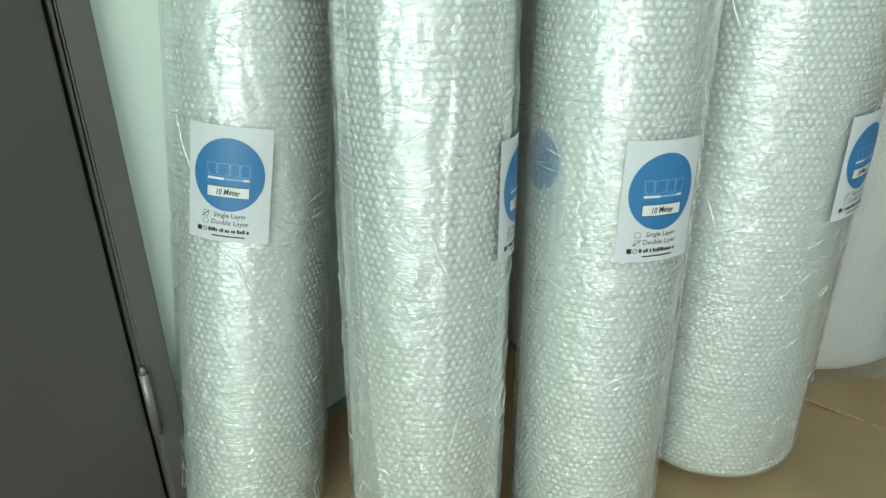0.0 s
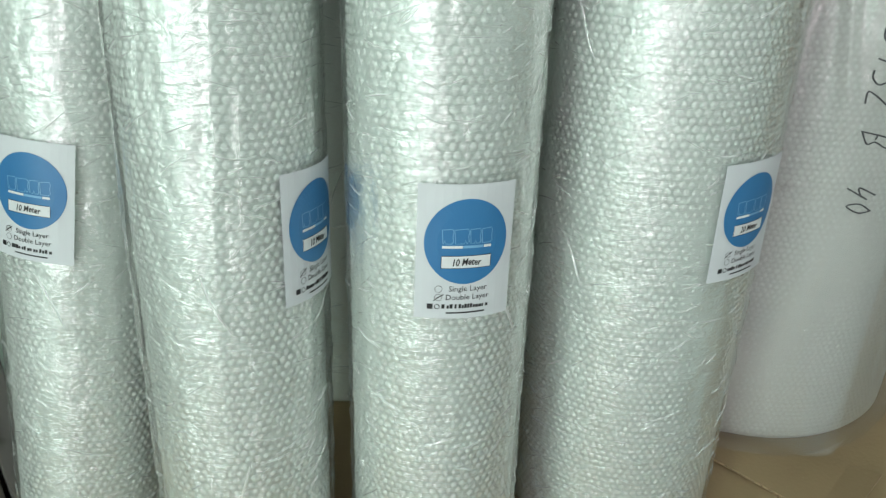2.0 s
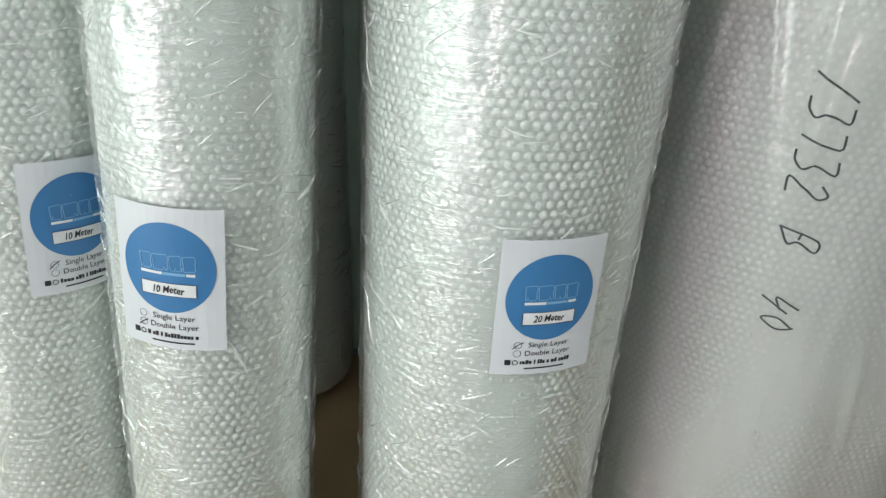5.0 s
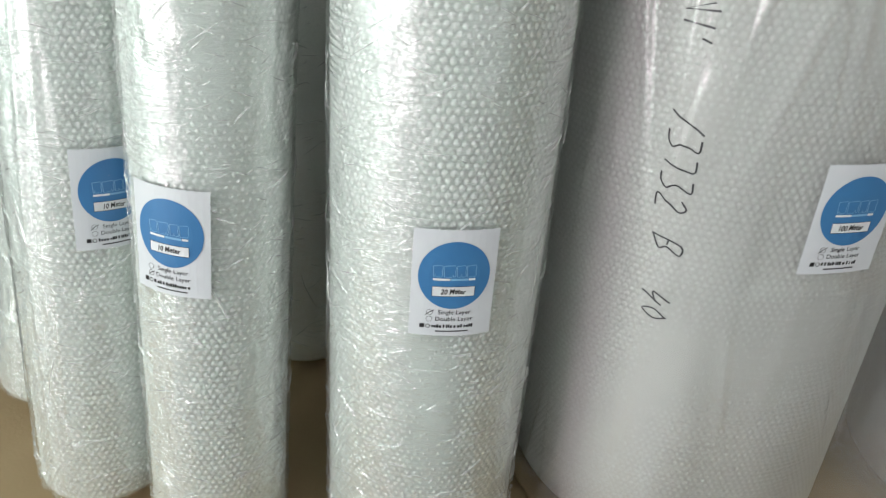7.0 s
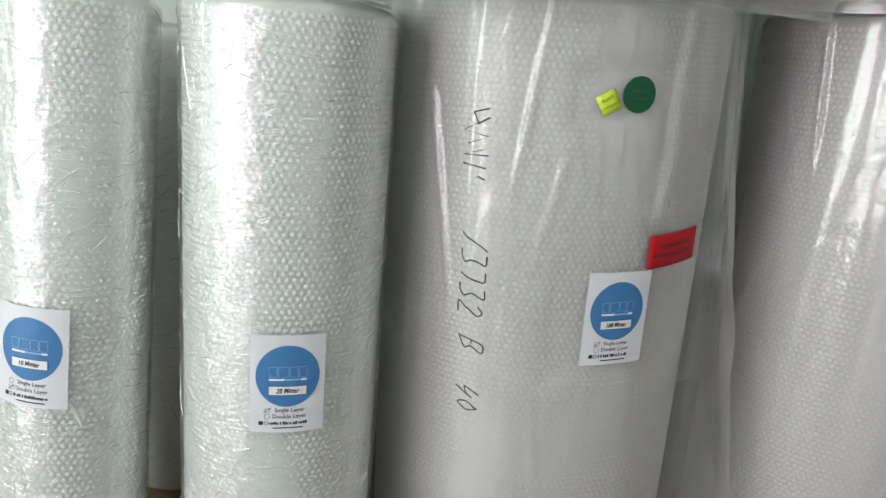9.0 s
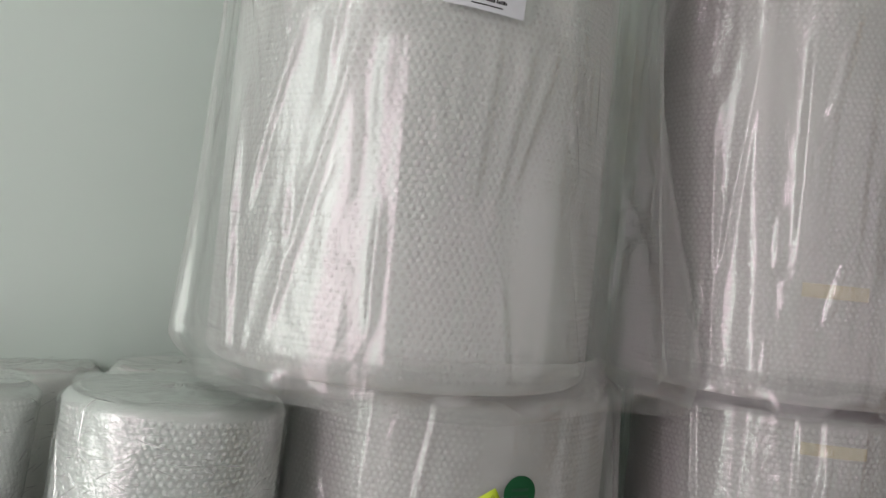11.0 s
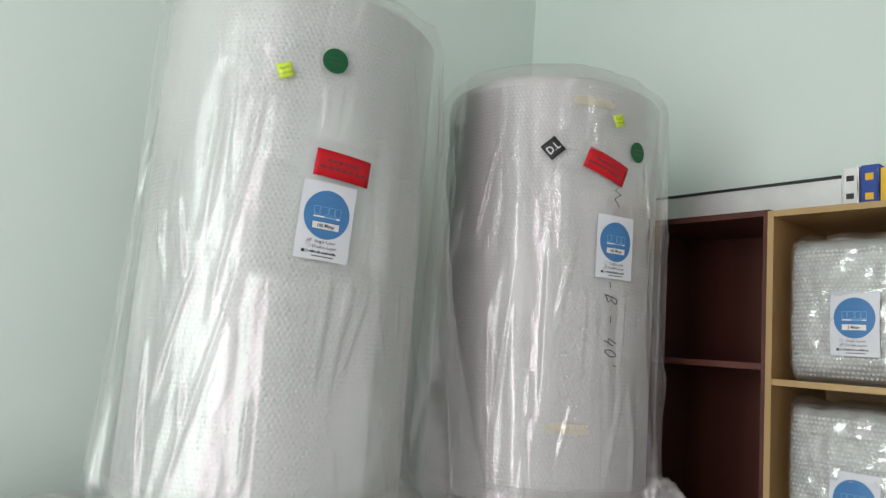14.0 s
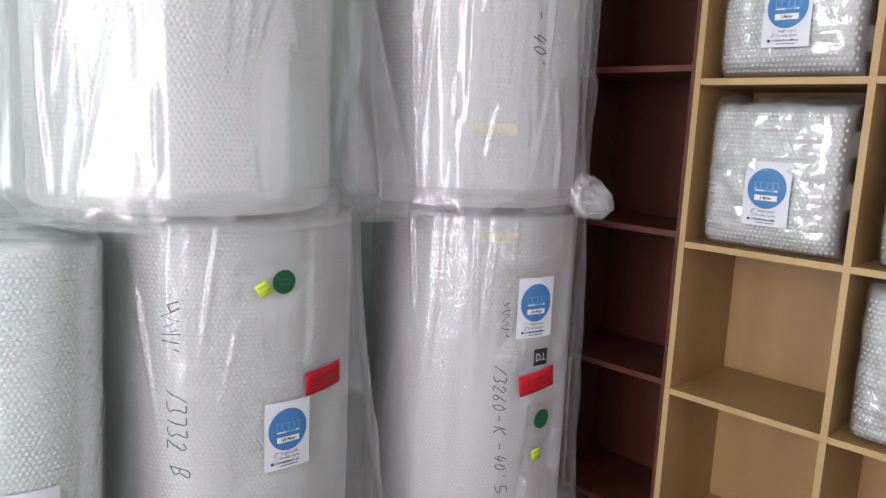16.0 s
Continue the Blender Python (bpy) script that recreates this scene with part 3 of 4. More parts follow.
def poly_bag(parent, r, h, material, seed, flare, folds, skirt=0.0, top_puff=0.02, cling=(), corners=()):
    """A loose bag pulled over a roll: hanging pleats, a puffed top and a flaring hem."""
    rng = random.Random(int(seed * 10))
    creases = [(rng.uniform(-math.pi, math.pi), rng.uniform(-0.9, 0.9), radians(rng.uniform(0.7, 1.5)), rng.uniform(0.003, 0.009), rng.uniform(0, 0.95), rng.uniform(0.05, 0.24)) for _ in range(95)]
    at_level = {}

    def held(a, z):
        """How tightly the bag lies on the roll: 1 under a sticker, 0 well away from one."""
        most = 0.0
        for at, up, wide, tall in cling:
            off = max(abs(math.remainder(a - radians(at), 2 * math.pi)) / radians(wide), abs(z - up) / tall)
            most = max(most, min(1.0, max(0.0, (1.9 - off) / 0.8)))
        return most * most * (3 - 2 * most)

    def skin(a, z):
        q = z / h
        low = max(0.0, 1 - q)
        x, y = math.cos(a), math.sin(a)
        pleat = 0.0
        for k, (at, wide, high) in enumerate(folds):
            off = math.atan2(math.sin(a - radians(at) - 0.16 * low * (1 if k % 2 else -1)), math.cos(a - radians(at) - 0.16 * low * (1 if k % 2 else -1)))
            pleat += high * math.exp(-(off / radians(wide)) ** 2) * (0.35 + 0.65 * low + 0.3 * wob(q * 3, k * 1.7, seed))
        if z not in at_level:
            at_level[z] = [c for c in creases if abs(q - c[4]) < c[5]]
        for at, slant, wide, high, mid, span in at_level[z]:
            off = math.remainder(a - at - slant * (q - mid), 2 * math.pi)
            if abs(off) < 3 * wide:
                pleat += high * math.exp(-(off / wide) ** 2) * (1 - ((q - mid) / span) ** 2)
        loose = 0.010 * wob(x * 1.6 + seed, y * 1.6, z * 1.1) + 0.005 * wob(x * 5, y * 5 + seed, z * 2.2) + 0.0022 * wob(x * 16, y * 16, z * 7 + seed)
        tuck = min(1.0, max(0.0, (z + skirt) / 0.07)) if skirt else 1.0
        rr = r + 0.010 + (flare * low ** 1.6 + pleat + loose) * tuck * tuck * (3 - 2 * tuck)
        for at, wide, high, start in corners:
            off = math.remainder(a - radians(at), 2 * math.pi)
            rr += high * math.exp(-(off / radians(wide)) ** 2) * max(0.0, (start - q) / start) ** 1.4
        if q > 0.975:
            rr -= 0.9 * r * ((q - 0.975) / 0.05) ** 2
        if q < 0.975:
            rr = max(rr, r + 0.0045)
            rr += (r + 0.0045 - rr) * held(a, z)
        return rr
    levels = [-skirt + (h + skirt) * k / 130 for k in range(131)]
    v, f = lathe(skin, 420, levels)
    v = [(x, y, z + (0.012 * wob(x * 6, y * 6, seed) if z < 0.02 else 0) + (top_puff * max(0, (z - h * 0.975) / (h * 0.025)))) for x, y, z in v]
    link("bag", v, f, material, parent, "loose clear plastic bag with hanging pleats", True)
    verts, faces, n = [], [], 72
    for k in range(7):
        q = 1 - k / 6.4
        for i in range(n):
            a = 2 * math.pi * i / n
            rr = skin(a, h) * q
            verts.append((rr * math.cos(a), rr * math.sin(a), h + top_puff + 0.014 * wob(math.cos(a) * 3 + seed, math.sin(a) * 3, k * 0.6) * (k > 0)))
    for k in range(6):
        for i in range(n):
            m = (i + 1) % n
            faces.append((k * n + i, k * n + m, (k + 1) * n + m, (k + 1) * n + i))
    link("bag_top", verts, faces, material, parent, "gathered top of the bag", True)
    return skin


def roll_at(name, label, c, z, group, category="packing roll"):
    ob = thing(name, label, category, group)
    ob.location = (c[0], c[1], z)
    return ob


# ---------------------------------------------------------------- setting
E, GROUND = 0.12, -0.05
floor = tagged(part("floor", room_box(-E, ROOM_S + E, -E, ROOM_T + E, -0.15, GROUND), CONCRETE), "worn grey concrete floor", "floor", kind="structure")
ceiling = tagged(part("ceiling", room_box(-E, ROOM_S + E, -E, ROOM_T + E, ROOM_H, ROOM_H + 0.1), CEILING), "plain white painted ceiling", "ceiling", kind="structure")
DOOR_S0, DOOR_S1, DOOR_H = 2.405, 3.33, 2.08
wall_a = tagged(new("wall_west"), "mint green painted wall with a door opening", "wall", kind="structure")
part("wall_panel", room_box(0, DOOR_S0, -E, 0, GROUND, ROOM_H), WALL, wall_a)
part("wall_panel", room_box(DOOR_S1, ROOM_S, -E, 0, GROUND, ROOM_H), WALL, wall_a)
part("wall_panel", room_box(DOOR_S0, DOOR_S1, -E, 0, DOOR_H, ROOM_H), WALL, wall_a)
tagged(part("wall_north", room_box(-E, 0, -E, ROOM_T + E, GROUND, ROOM_H), WALL), "mint green painted wall behind the shelves", "wall", kind="structure")
wall_e = tagged(new("wall_east"), "plain mint green wall with one window", "wall", kind="structure")
for a, b, c, d in ((0, EAST[0], GROUND, ROOM_H), (EAST[1], ROOM_S, GROUND, ROOM_H), (EAST[0], EAST[1], GROUND, EAST[2]), (EAST[0], EAST[1], EAST[3], ROOM_H)):
    part("wall_panel", room_box(a, b, ROOM_T, ROOM_T + E, c, d), WALL, wall_e)
window_e = tagged(new("window_3"), "wide window with a pale aluminium frame", "window", kind="structure")
for a, b, c, d in ((EAST[0], EAST[1], EAST[2], EAST[2] + 0.04), (EAST[0], EAST[1], EAST[3] - 0.04, EAST[3]), (EAST[0], EAST[0] + 0.04, EAST[2] + 0.04, EAST[3] - 0.04), (EAST[1] - 0.04, EAST[1], EAST[2] + 0.04, EAST[3] - 0.04)):
    part("window_frame", room_box(a, b, ROOM_T + 0.04, ROOM_T + 0.09, c, d), ALUMINIUM, window_e)
pane = part("pane", room_box(EAST[0] + 0.04, EAST[1] - 0.04, ROOM_T + 0.06, ROOM_T + 0.066, EAST[2] + 0.04, EAST[3] - 0.04), GLASS, window_e)
pane.visible_shadow = False
wall_s = tagged(new("wall_south"), "mint green wall with two tall glazed openings", "wall", kind="structure")
cuts = [0.0 - E] + [v for w in WINDOWS for v in w[:2]] + [ROOM_T + E]
for k in range(0, len(cuts), 2):
    part("wall_panel", room_box(ROOM_S, ROOM_S + E, cuts[k], cuts[k + 1], GROUND, ROOM_H), WALL, wall_s)
for t0, t1, z0, z1 in WINDOWS:
    part("wall_panel", room_box(ROOM_S, ROOM_S + E, t0, t1, GROUND, z0), WALL, wall_s)
    part("wall_panel", room_box(ROOM_S, ROOM_S + E, t0, t1, z1, ROOM_H), WALL, wall_s)
for k, (t0, t1, z0, z1) in enumerate(WINDOWS):
    win = tagged(new(f"window_{k + 1}"), "tall glazed opening with a pale aluminium frame", "window", kind="structure")
    for a, b, c, d in ((t0, t1, z0, z0 + 0.04), (t0, t1, z1 - 0.04, z1), (t0, t0 + 0.04, z0 + 0.04, z1 - 0.04), (t1 - 0.04, t1, z0 + 0.04, z1 - 0.04)):
        part("window_frame", room_box(ROOM_S + 0.04, ROOM_S + 0.09, a, b, c, d), ALUMINIUM, win)
    pane = part("pane", room_box(ROOM_S + 0.06, ROOM_S + 0.066, t0 + 0.04, t1 - 0.04, z0 + 0.04, z1 - 0.04), GLASS, win)
    pane.visible_shadow = False

# steel door in wall A, with its frame
door = tagged(new("door_1"), "closed grey painted door in a grey frame", "door", kind="structure")
FW = 0.043
part("door_frame", room_box(DOOR_S0, DOOR_S0 + FW, -E + 0.01, 0.022, GROUND, DOOR_H, 0.004), FRAME_PAINT, door, "grey painted upright of the frame")
part("door_frame", room_box(DOOR_S1 - FW, DOOR_S1, -E + 0.01, 0.022, GROUND, DOOR_H, 0.004), FRAME_PAINT, door, "grey painted upright of the frame")
part("door_frame", room_box(DOOR_S0 + FW, DOOR_S1 - FW, -E + 0.01, 0.022, DOOR_H - FW, DOOR_H, 0.004), FRAME_PAINT, door, "grey painted head of the frame")
# solid black filler: its colour stands for the shade round the leaf
part("gap_shade", room_box(DOOR_S0 + FW, DOOR_S1 - FW, -E + 0.012, -0.03, GROUND, DOOR_H - FW), DARK, door, "black filler behind the leaf for the shade in the gap")
leaf = part("door_leaf", room_box(DOOR_S0 + FW + 0.007, DOOR_S1 - FW - 0.006, -0.028, 0.012, GROUND + 0.01, DOOR_H - FW - 0.005, 0.003), DOOR_PAINT, door, "grey painted door leaf")
for z in (0.19, 1.0, 1.75):
    bm = bmesh.new()
    bmesh.ops.create_cone(bm, cap_ends=True, segments=14, radius1=0.007, radius2=0.007, depth=0.11)
    bmesh.ops.create_cone(bm, cap_ends=True, segments=12, radius1=0.005, radius2=0.0035, depth=0.012, matrix=Matrix.Translation((0, 0, 0.061)))
    bmesh.ops.translate(bm, verts=bm.verts, vec=room(DOOR_S0 + FW + 0.002, 0.026, z))
    part("hinge", bm, STEEL, door, "painted steel barrel hinge", True)
tagged(part("baseboard", room_box(DOOR_S1 + 0.002, ROOM_S, 0.0, 0.012, GROUND, 0.07), FRAME_PAINT), "low grey painted baseboard", "baseboard", kind="structure")

# cardboard sheets on the floor
def cardboard(s0, s1, t0, t1, turn, z, label, lift=0.0):
    ob = thing("cardboard_sheet", label, "cardboard", "cardboard on the floor")
    nx, ny = 26, 18
    verts, faces = [], []
    mid = room((s0 + s1) / 2, (t0 + t1) / 2, z)
    for side in (0.0045, 0.0):
        for j in range(ny + 1):
            for i in range(nx + 1):
                s, t = (i / nx - 0.5) * (s1 - s0), (j / ny - 0.5) * (t1 - t0)
                p = Matrix.Rotation(radians(turn), 3, "Z") @ (-s * U + t * V)
                w = 0.0012 * wob(s * 6, t * 6, turn) + 0.0012
                w += lift * max(0.0, (j / ny - 0.86) / 0.14) ** 1.5 * max(0.0, 1 - i / 8)
                verts.append((p.x, p.y, w + side))
    m = (nx + 1) * (ny + 1)
    for j in range(ny):
        for i in range(nx):
            a = j * (nx + 1) + i
            faces.append((a, a + 1, a + nx + 2, a + nx + 1))
            faces.append((m + a + nx + 1, m + a + nx + 2, m + a + 1, m + a))
    sheet_ob = link("board", verts, faces, CARDBOARD, ob, smooth=True)
    rim = [i for i in range(nx + 1)] + [j * (nx + 1) + nx for j in range(1, ny + 1)] + [ny * (nx + 1) + i for i in range(nx - 1, -1, -1)] + [j * (nx + 1) for j in range(ny - 1, 0, -1)]
    ev = [verts[k] for k in rim] + [verts[m + k] for k in rim]
    ef = [(q, q + len(rim), (q + 1) % len(rim) + len(rim), (q + 1) % len(rim)) for q in range(len(rim))]
    link("cut_edge", ev, ef, CARD_EDGE, ob)
    ob.location = mid
    return ob


cardboard(1.36, 3.15, 0.03, 0.89, 0.0, -0.049, "flat brown cardboard sheet under the narrow rolls", 0.02)
cardboard(0.36, 1.52, 0.05, 1.28, 2.0, -0.041, "flat brown cardboard sheet under the wide rolls")
FLOOR_Z = -0.014

# ---------------------------------------------------------------- narrow rolls, front row
R1, R2, R3, R4 = (-0.090, 1.173), (0.168, 1.090), (0.398, 1.164), (0.627, 1.375)
LEAN_BACK = {R1: 11.0, R2: 6.5, R3: 5.5, R4: 2.5}
LEAN_SIDE = {R1: 2.5}
NARROW_Z = -0.034
ROLLS = [
    (R1, 0.104, 1.05, "10 Meter", 0, -82.5, 0.528, -3.5, "narrow wrapped bubble wrap roll with a 10 metre single layer label", 1.0),
    (R2, 0.103, 1.05, "10 Meter", 0, -5.0, 0.552, 0.0, "narrow wrapped bubble wrap roll with its label turned aside", 2.3),
    (R3, 0.103, 1.05, "10 Meter", 1, -61.0, 0.548, -1.0, "narrow wrapped bubble wrap roll with a 10 metre double layer label", 3.7),
    (R4, 0.149, 1.05, "20 Meter", 0, -40.5, 0.535, 0.0, "thicker wrapped bubble wrap roll with a 20 metre label", 5.1),
]
for c, r, h, amount, tick, deg, z, tilt, label, seed in ROLLS:
    roll = roll_at("bubble_wrap_roll", label, c, NARROW_Z, "narrow rolls on the cardboard")
    roll_body(roll, r, h, BUBBLE, True, seed)
    stretch_wrap(roll, r, h, seed, 0.0035 if c is R2 else 0.0)
    product_label(Round(r + 0.0095, deg, z, tilt), roll, amount, tick, 0.0)
    lean, side = radians(LEAN_BACK[c]), radians(LEAN_SIDE.get(c, 0.0))
    lift = 0.55 * math.cos(lean) + r * math.sin(lean) + r * math.sin(side)
    roll.matrix_world = Matrix.Translation((c[0], c[1], NARROW_Z + lift)) @ Matrix.Rotation(-lean, 4, "X") @ Matrix.Rotation(side, 4, "Y") @ Matrix.Translation((0, 0, -0.55))

# a second label's blue shows faintly through the film of the third roll
GHOST = plastic_film("faint blue print", (0.12, 0.33, 0.66), 0.72, 0.2, 0.1, 30.0, (1, 1, 1), 0.001, 2.0, 0.5, 0.1)
for ob in [o for o in scene.objects if o.name.startswith("bubble_wrap_roll") and "double" in o.get("label", "")]:
    link("hidden_label", *disc(Round(0.1085, -146, 0.582), 0, 0, 0.034, 0.036, 0.0, 32), GHOST, ob, "faint blue disc under the film", True)

# back row of plain rolls against the wall
for c, r, h, seed in (((0.10, 1.54), 0.105, 1.0, 7.0), ((0.36, 1.64), 0.12, 1.03, 8.0), ((-0.14, 1.43), 0.06, 1.0, 9.0)):
    roll = roll_at("bubble_wrap_roll", "plain wrapped bubble wrap roll standing against the wall", c, NARROW_Z, "back row of rolls")
    roll_body(roll, r, h, BACK_ROW_BRIGHT, False, seed)
    stretch_wrap(roll, r, h, seed)

# ---------------------------------------------------------------- wide rolls, two stacks
R5, R6, R7, R8 = (0.847, 1.795), (0.822, 1.662), (1.321, 2.156), (1.355, 2.19)
H5, H8 = 1.07, 1.07
roll5 = roll_at("wide_bubble_wrap_roll", "wide bagged bubble wrap roll with marker writing on the cardboard", R5, FLOOR_Z, "wide rolls")
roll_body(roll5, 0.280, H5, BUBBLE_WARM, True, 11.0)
skin5 = poly_bag(roll5, 0.286, H5 + 0.02, BAG, 12.0, 0.02, [(-112, 4, 0.014), (-80, 12, 0.040), (-60, 7, 0.010), (-5, 7, 0.028), (12, 4, 0.022), (60, 8, 0.02), (150, 9, 0.02), (-150, 8, 0.02)], 0.02,
         corners=[(12, 19, 0.10, 1.0)], cling=[(-36.6, 0.600 - FLOOR_Z, 13, 0.062), (-17.5, 0.703 - FLOOR_Z, 10, 0.026), (-39, 0.931 - FLOOR_Z, 7.5, 0.030), (-47.5, 0.919 - FLOOR_Z, 7, 0.028)])
P5 = lambda deg, z, tilt=0.0: Round(0.2908, deg, z - FLOOR_Z, tilt)
product_label(P5(-36.6, 0.600), roll5, "100 Meter", 0)
red_sticker(P5(-17.5, 0.703, 2), roll5, 0.0016)
green_sticker(P5(-39, 0.931), roll5, 0.0012)
lime_sticker(P5(-47.5, 0.919, 30), roll5, 0.0012)
for text, deg, z, size in (("13732", -78.6, 0.663, 0.036), ("B", -77.6, 0.555, 0.036), ("40", -77.6, 0.470, 0.032)):
    marker(Draped(skin5, deg, z - FLOOR_Z), roll5, text, size)
scribble(Draped(skin5, -80.5, 0.85 - FLOOR_Z), roll5, [(0.014, 0.052), (-0.004, 0.046), (0.002, 0.030), (0.016, 0.040), (-0.018, 0.020), (0.016, 0.014), (-0.010, 0.002), (0.012, -0.004), (-0.016, -0.014), (0.018, -0.012)], 0.0024, 0.002)
scribble(Draped(skin5, -80.5, 0.85 - FLOOR_Z), roll5, [(-0.016, -0.026), (0.016, -0.030)], 0.0024, 0.002)
scribble(Draped(skin5, -80.5, 0.85 - FLOOR_Z), roll5, [(0.006, -0.042), (0.016, -0.046)], 0.0022, 0.002)

roll6 = roll_at("wide_bubble_wrap_roll", "very wide bagged bubble wrap roll stacked on another", R6, FLOOR_Z + H5 + 0.022, "wide rolls")
Z6 = FLOOR_Z + H5 + 0.022
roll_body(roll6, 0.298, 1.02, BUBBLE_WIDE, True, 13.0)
poly_bag(roll6, 0.304, 1.04, BAG, 14.0, 0.03, [(-140, 4, 0.014), (-128, 3, 0.012), (-112, 4, 0.014), (-68, 5, 0.010), (-20, 6, 0.018), (0, 5, 0.022), (18, 4, 0.03), (80, 9, 0.02), (160, 9, 0.02)], 0.03,
         cling=[(-46.3, 1.63 - Z6, 13, 0.062), (-41.9, 1.738 - Z6, 10, 0.026), (-48.6, 1.943 - Z6, 7.5, 0.030), (-65.7, 1.909 - Z6, 7, 0.028)],
         corners=[(27, 14, 0.16, 0.95)])
P6 = lambda deg, z, tilt=0.0: Round(0.3088, deg, z - Z6, tilt)
product_label(P6(-46.3, 1.63, -3), roll6, "100 Meter", 0)
red_sticker(P6(-41.9, 1.738, -5), roll6, 0.0016)
green_sticker(P6(-48.6, 1.943), roll6, 0.0012)
lime_sticker(P6(-65.7, 1.909, 20), roll6, 0.0012)

roll8 = roll_at("wide_bubble_wrap_roll", "wide pink-bagged bubble wrap roll with marker writing beside the shelf", R8, FLOOR_Z, "wide rolls")
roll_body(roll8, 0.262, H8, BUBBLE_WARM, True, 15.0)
skin8 = poly_bag(roll8, 0.266, H8 + 0.02, BAG_PINK, 16.0, 0.02, [(-100, 5, 0.012), (-50, 4, 0.012), (-20, 4, 0.02), (0, 7, 0.028), (90, 8, 0.02), (-150, 6, 0.016)], 0.02,
         cling=[(-45.3, 0.836 - FLOOR_Z, 13, 0.062), (-41.0, 0.648 - FLOOR_Z, 10, 0.026), (-36.3, 0.546 - FLOOR_Z, 7.5, 0.030), (-38.8, 0.455 - FLOOR_Z, 7, 0.028), (-40.2, 0.710 - FLOOR_Z, 7, 0.03)])
P8 = lambda deg, z, tilt=0.0: Round(0.2708, deg, z - FLOOR_Z, tilt)
Q8 = lambda deg, z, tilt=0.0: Round(0.2655, deg, z - FLOOR_Z, tilt)
product_label(P8(-45.3, 0.836, 0), roll8, "100 Meter", 1)
black_sticker(P8(-40.2, 0.710), roll8, 0.0012, 0)
red_sticker(P8(-41.0, 0.648, 8), roll8, 0.0014)
green_sticker(P8(-36.3, 0.546), roll8, 0.0012)
lime_sticker(P8(-38.8, 0.455, 8), roll8, 0.0012)
for text, deg, z, size in (("13260", -64.5, 0.645, 0.032), ("-", -64, 0.571, 0.032), ("K", -63.5, 0.540, 0.032), ("-", -63, 0.500, 0.032), ("40'", -62.5, 0.448, 0.032), ("5", -61.5, 0.39, 0.032)):
    marker(Draped(skin8, deg, z - FLOOR_Z), roll8, text, size)
scribble(Draped(skin8, -63, 0.80 - FLOOR_Z), roll8, [(0.012, 0.052), (-0.006, 0.048), (0.014, 0.036), (-0.014, 0.030), (0.014, 0.022), (-0.008, 0.010), (0.012, 0.004), (-0.012, -0.006), (0.014, -0.014)], 0.0024, 0.002)
scribble(Draped(skin8, -63, 0.80 - FLOOR_Z), roll8, [(0.004, -0.026), (0.014, -0.030)], 0.0022, 0.002)
link("tape", *sheet(Q8(-67.4, 1.009), -0.05, 0.05, -0.010, 0.010, 0.002, 10, 1), TAPE, roll8, "strip of yellowed tape")

Z7 = FLOOR_Z + H8 + 0.022
roll7 = roll_at("wide_bubble_wrap_roll", "wide pink-bagged bubble wrap roll stacked beside the dark shelf", R7, Z7, "wide rolls")
roll_body(roll7, 0.280, 1.00, BUBBLE_WARM, True, 17.0)
skin7 = poly_bag(roll7, 0.284, 1.02, BAG_PINK, 18.0, 0.015, [(-125, 5, 0.014), (-96, 4, 0.014), (-70, 4, 0.010), (-30, 4, 0.012), (-8, 4, 0.02), (10, 7, 0.028), (90, 8, 0.02), (-160, 7, 0.02)], 0.02, 0.03,
         cling=[(-45.6, 1.675 - Z7, 13, 0.062), (-52.4, 1.863 - Z7, 10, 0.026), (-34, 1.915 - Z7, 7.5, 0.030), (-46.8, 1.98 - Z7, 7, 0.028), (-78.8, 1.894 - Z7, 7, 0.03)])
P7 = lambda deg, z, tilt=0.0: Round(0.2888, deg, z - Z7, tilt)
Q7 = lambda deg, z, tilt=0.0: Round(0.2835, deg, z - Z7, tilt)
product_label(P7(-45.6, 1.675, 0), roll7, "100 Meter", 1)
red_sticker(P7(-52.4, 1.863, -20), roll7, 0.0014)
black_sticker(P7(-78.8, 1.894, 42), roll7, 0.0012, 0)
green_sticker(P7(-34, 1.915), roll7, 0.0012)
lime_sticker(P7(-46.8, 1.98, 20), roll7, 0.0012)
for text, deg, z, size in (("-", -48.5, 1.585, 0.032), ("B", -48.5, 1.55, 0.032), ("-", -48.5, 1.505, 0.032), ("40'", -48.2, 1.43, 0.036)):
    marker(Draped(skin7, deg, z - Z7), roll7, text, size)
scribble(Draped(skin7, -47.5, 1.80 - Z7), roll7, [(-0.012, 0.03), (0.012, 0.02), (-0.004, 0.008), (0.014, 0.0), (-0.004, -0.012), (0.012, -0.03)], 0.0028, 0.002)
link("tape", *sheet(Q7(-65.1, 1.256), -0.05, 0.05, -0.011, 0.011, 0.002, 10, 1), TAPE, roll7, "strip of yellowed tape")
link("tape", *sheet(Q7(-59.6, 2.016), -0.05, 0.05, -0.011, 0.011, 0.002, 10, 1), TAPE, roll7, "strip of yellowed tape")

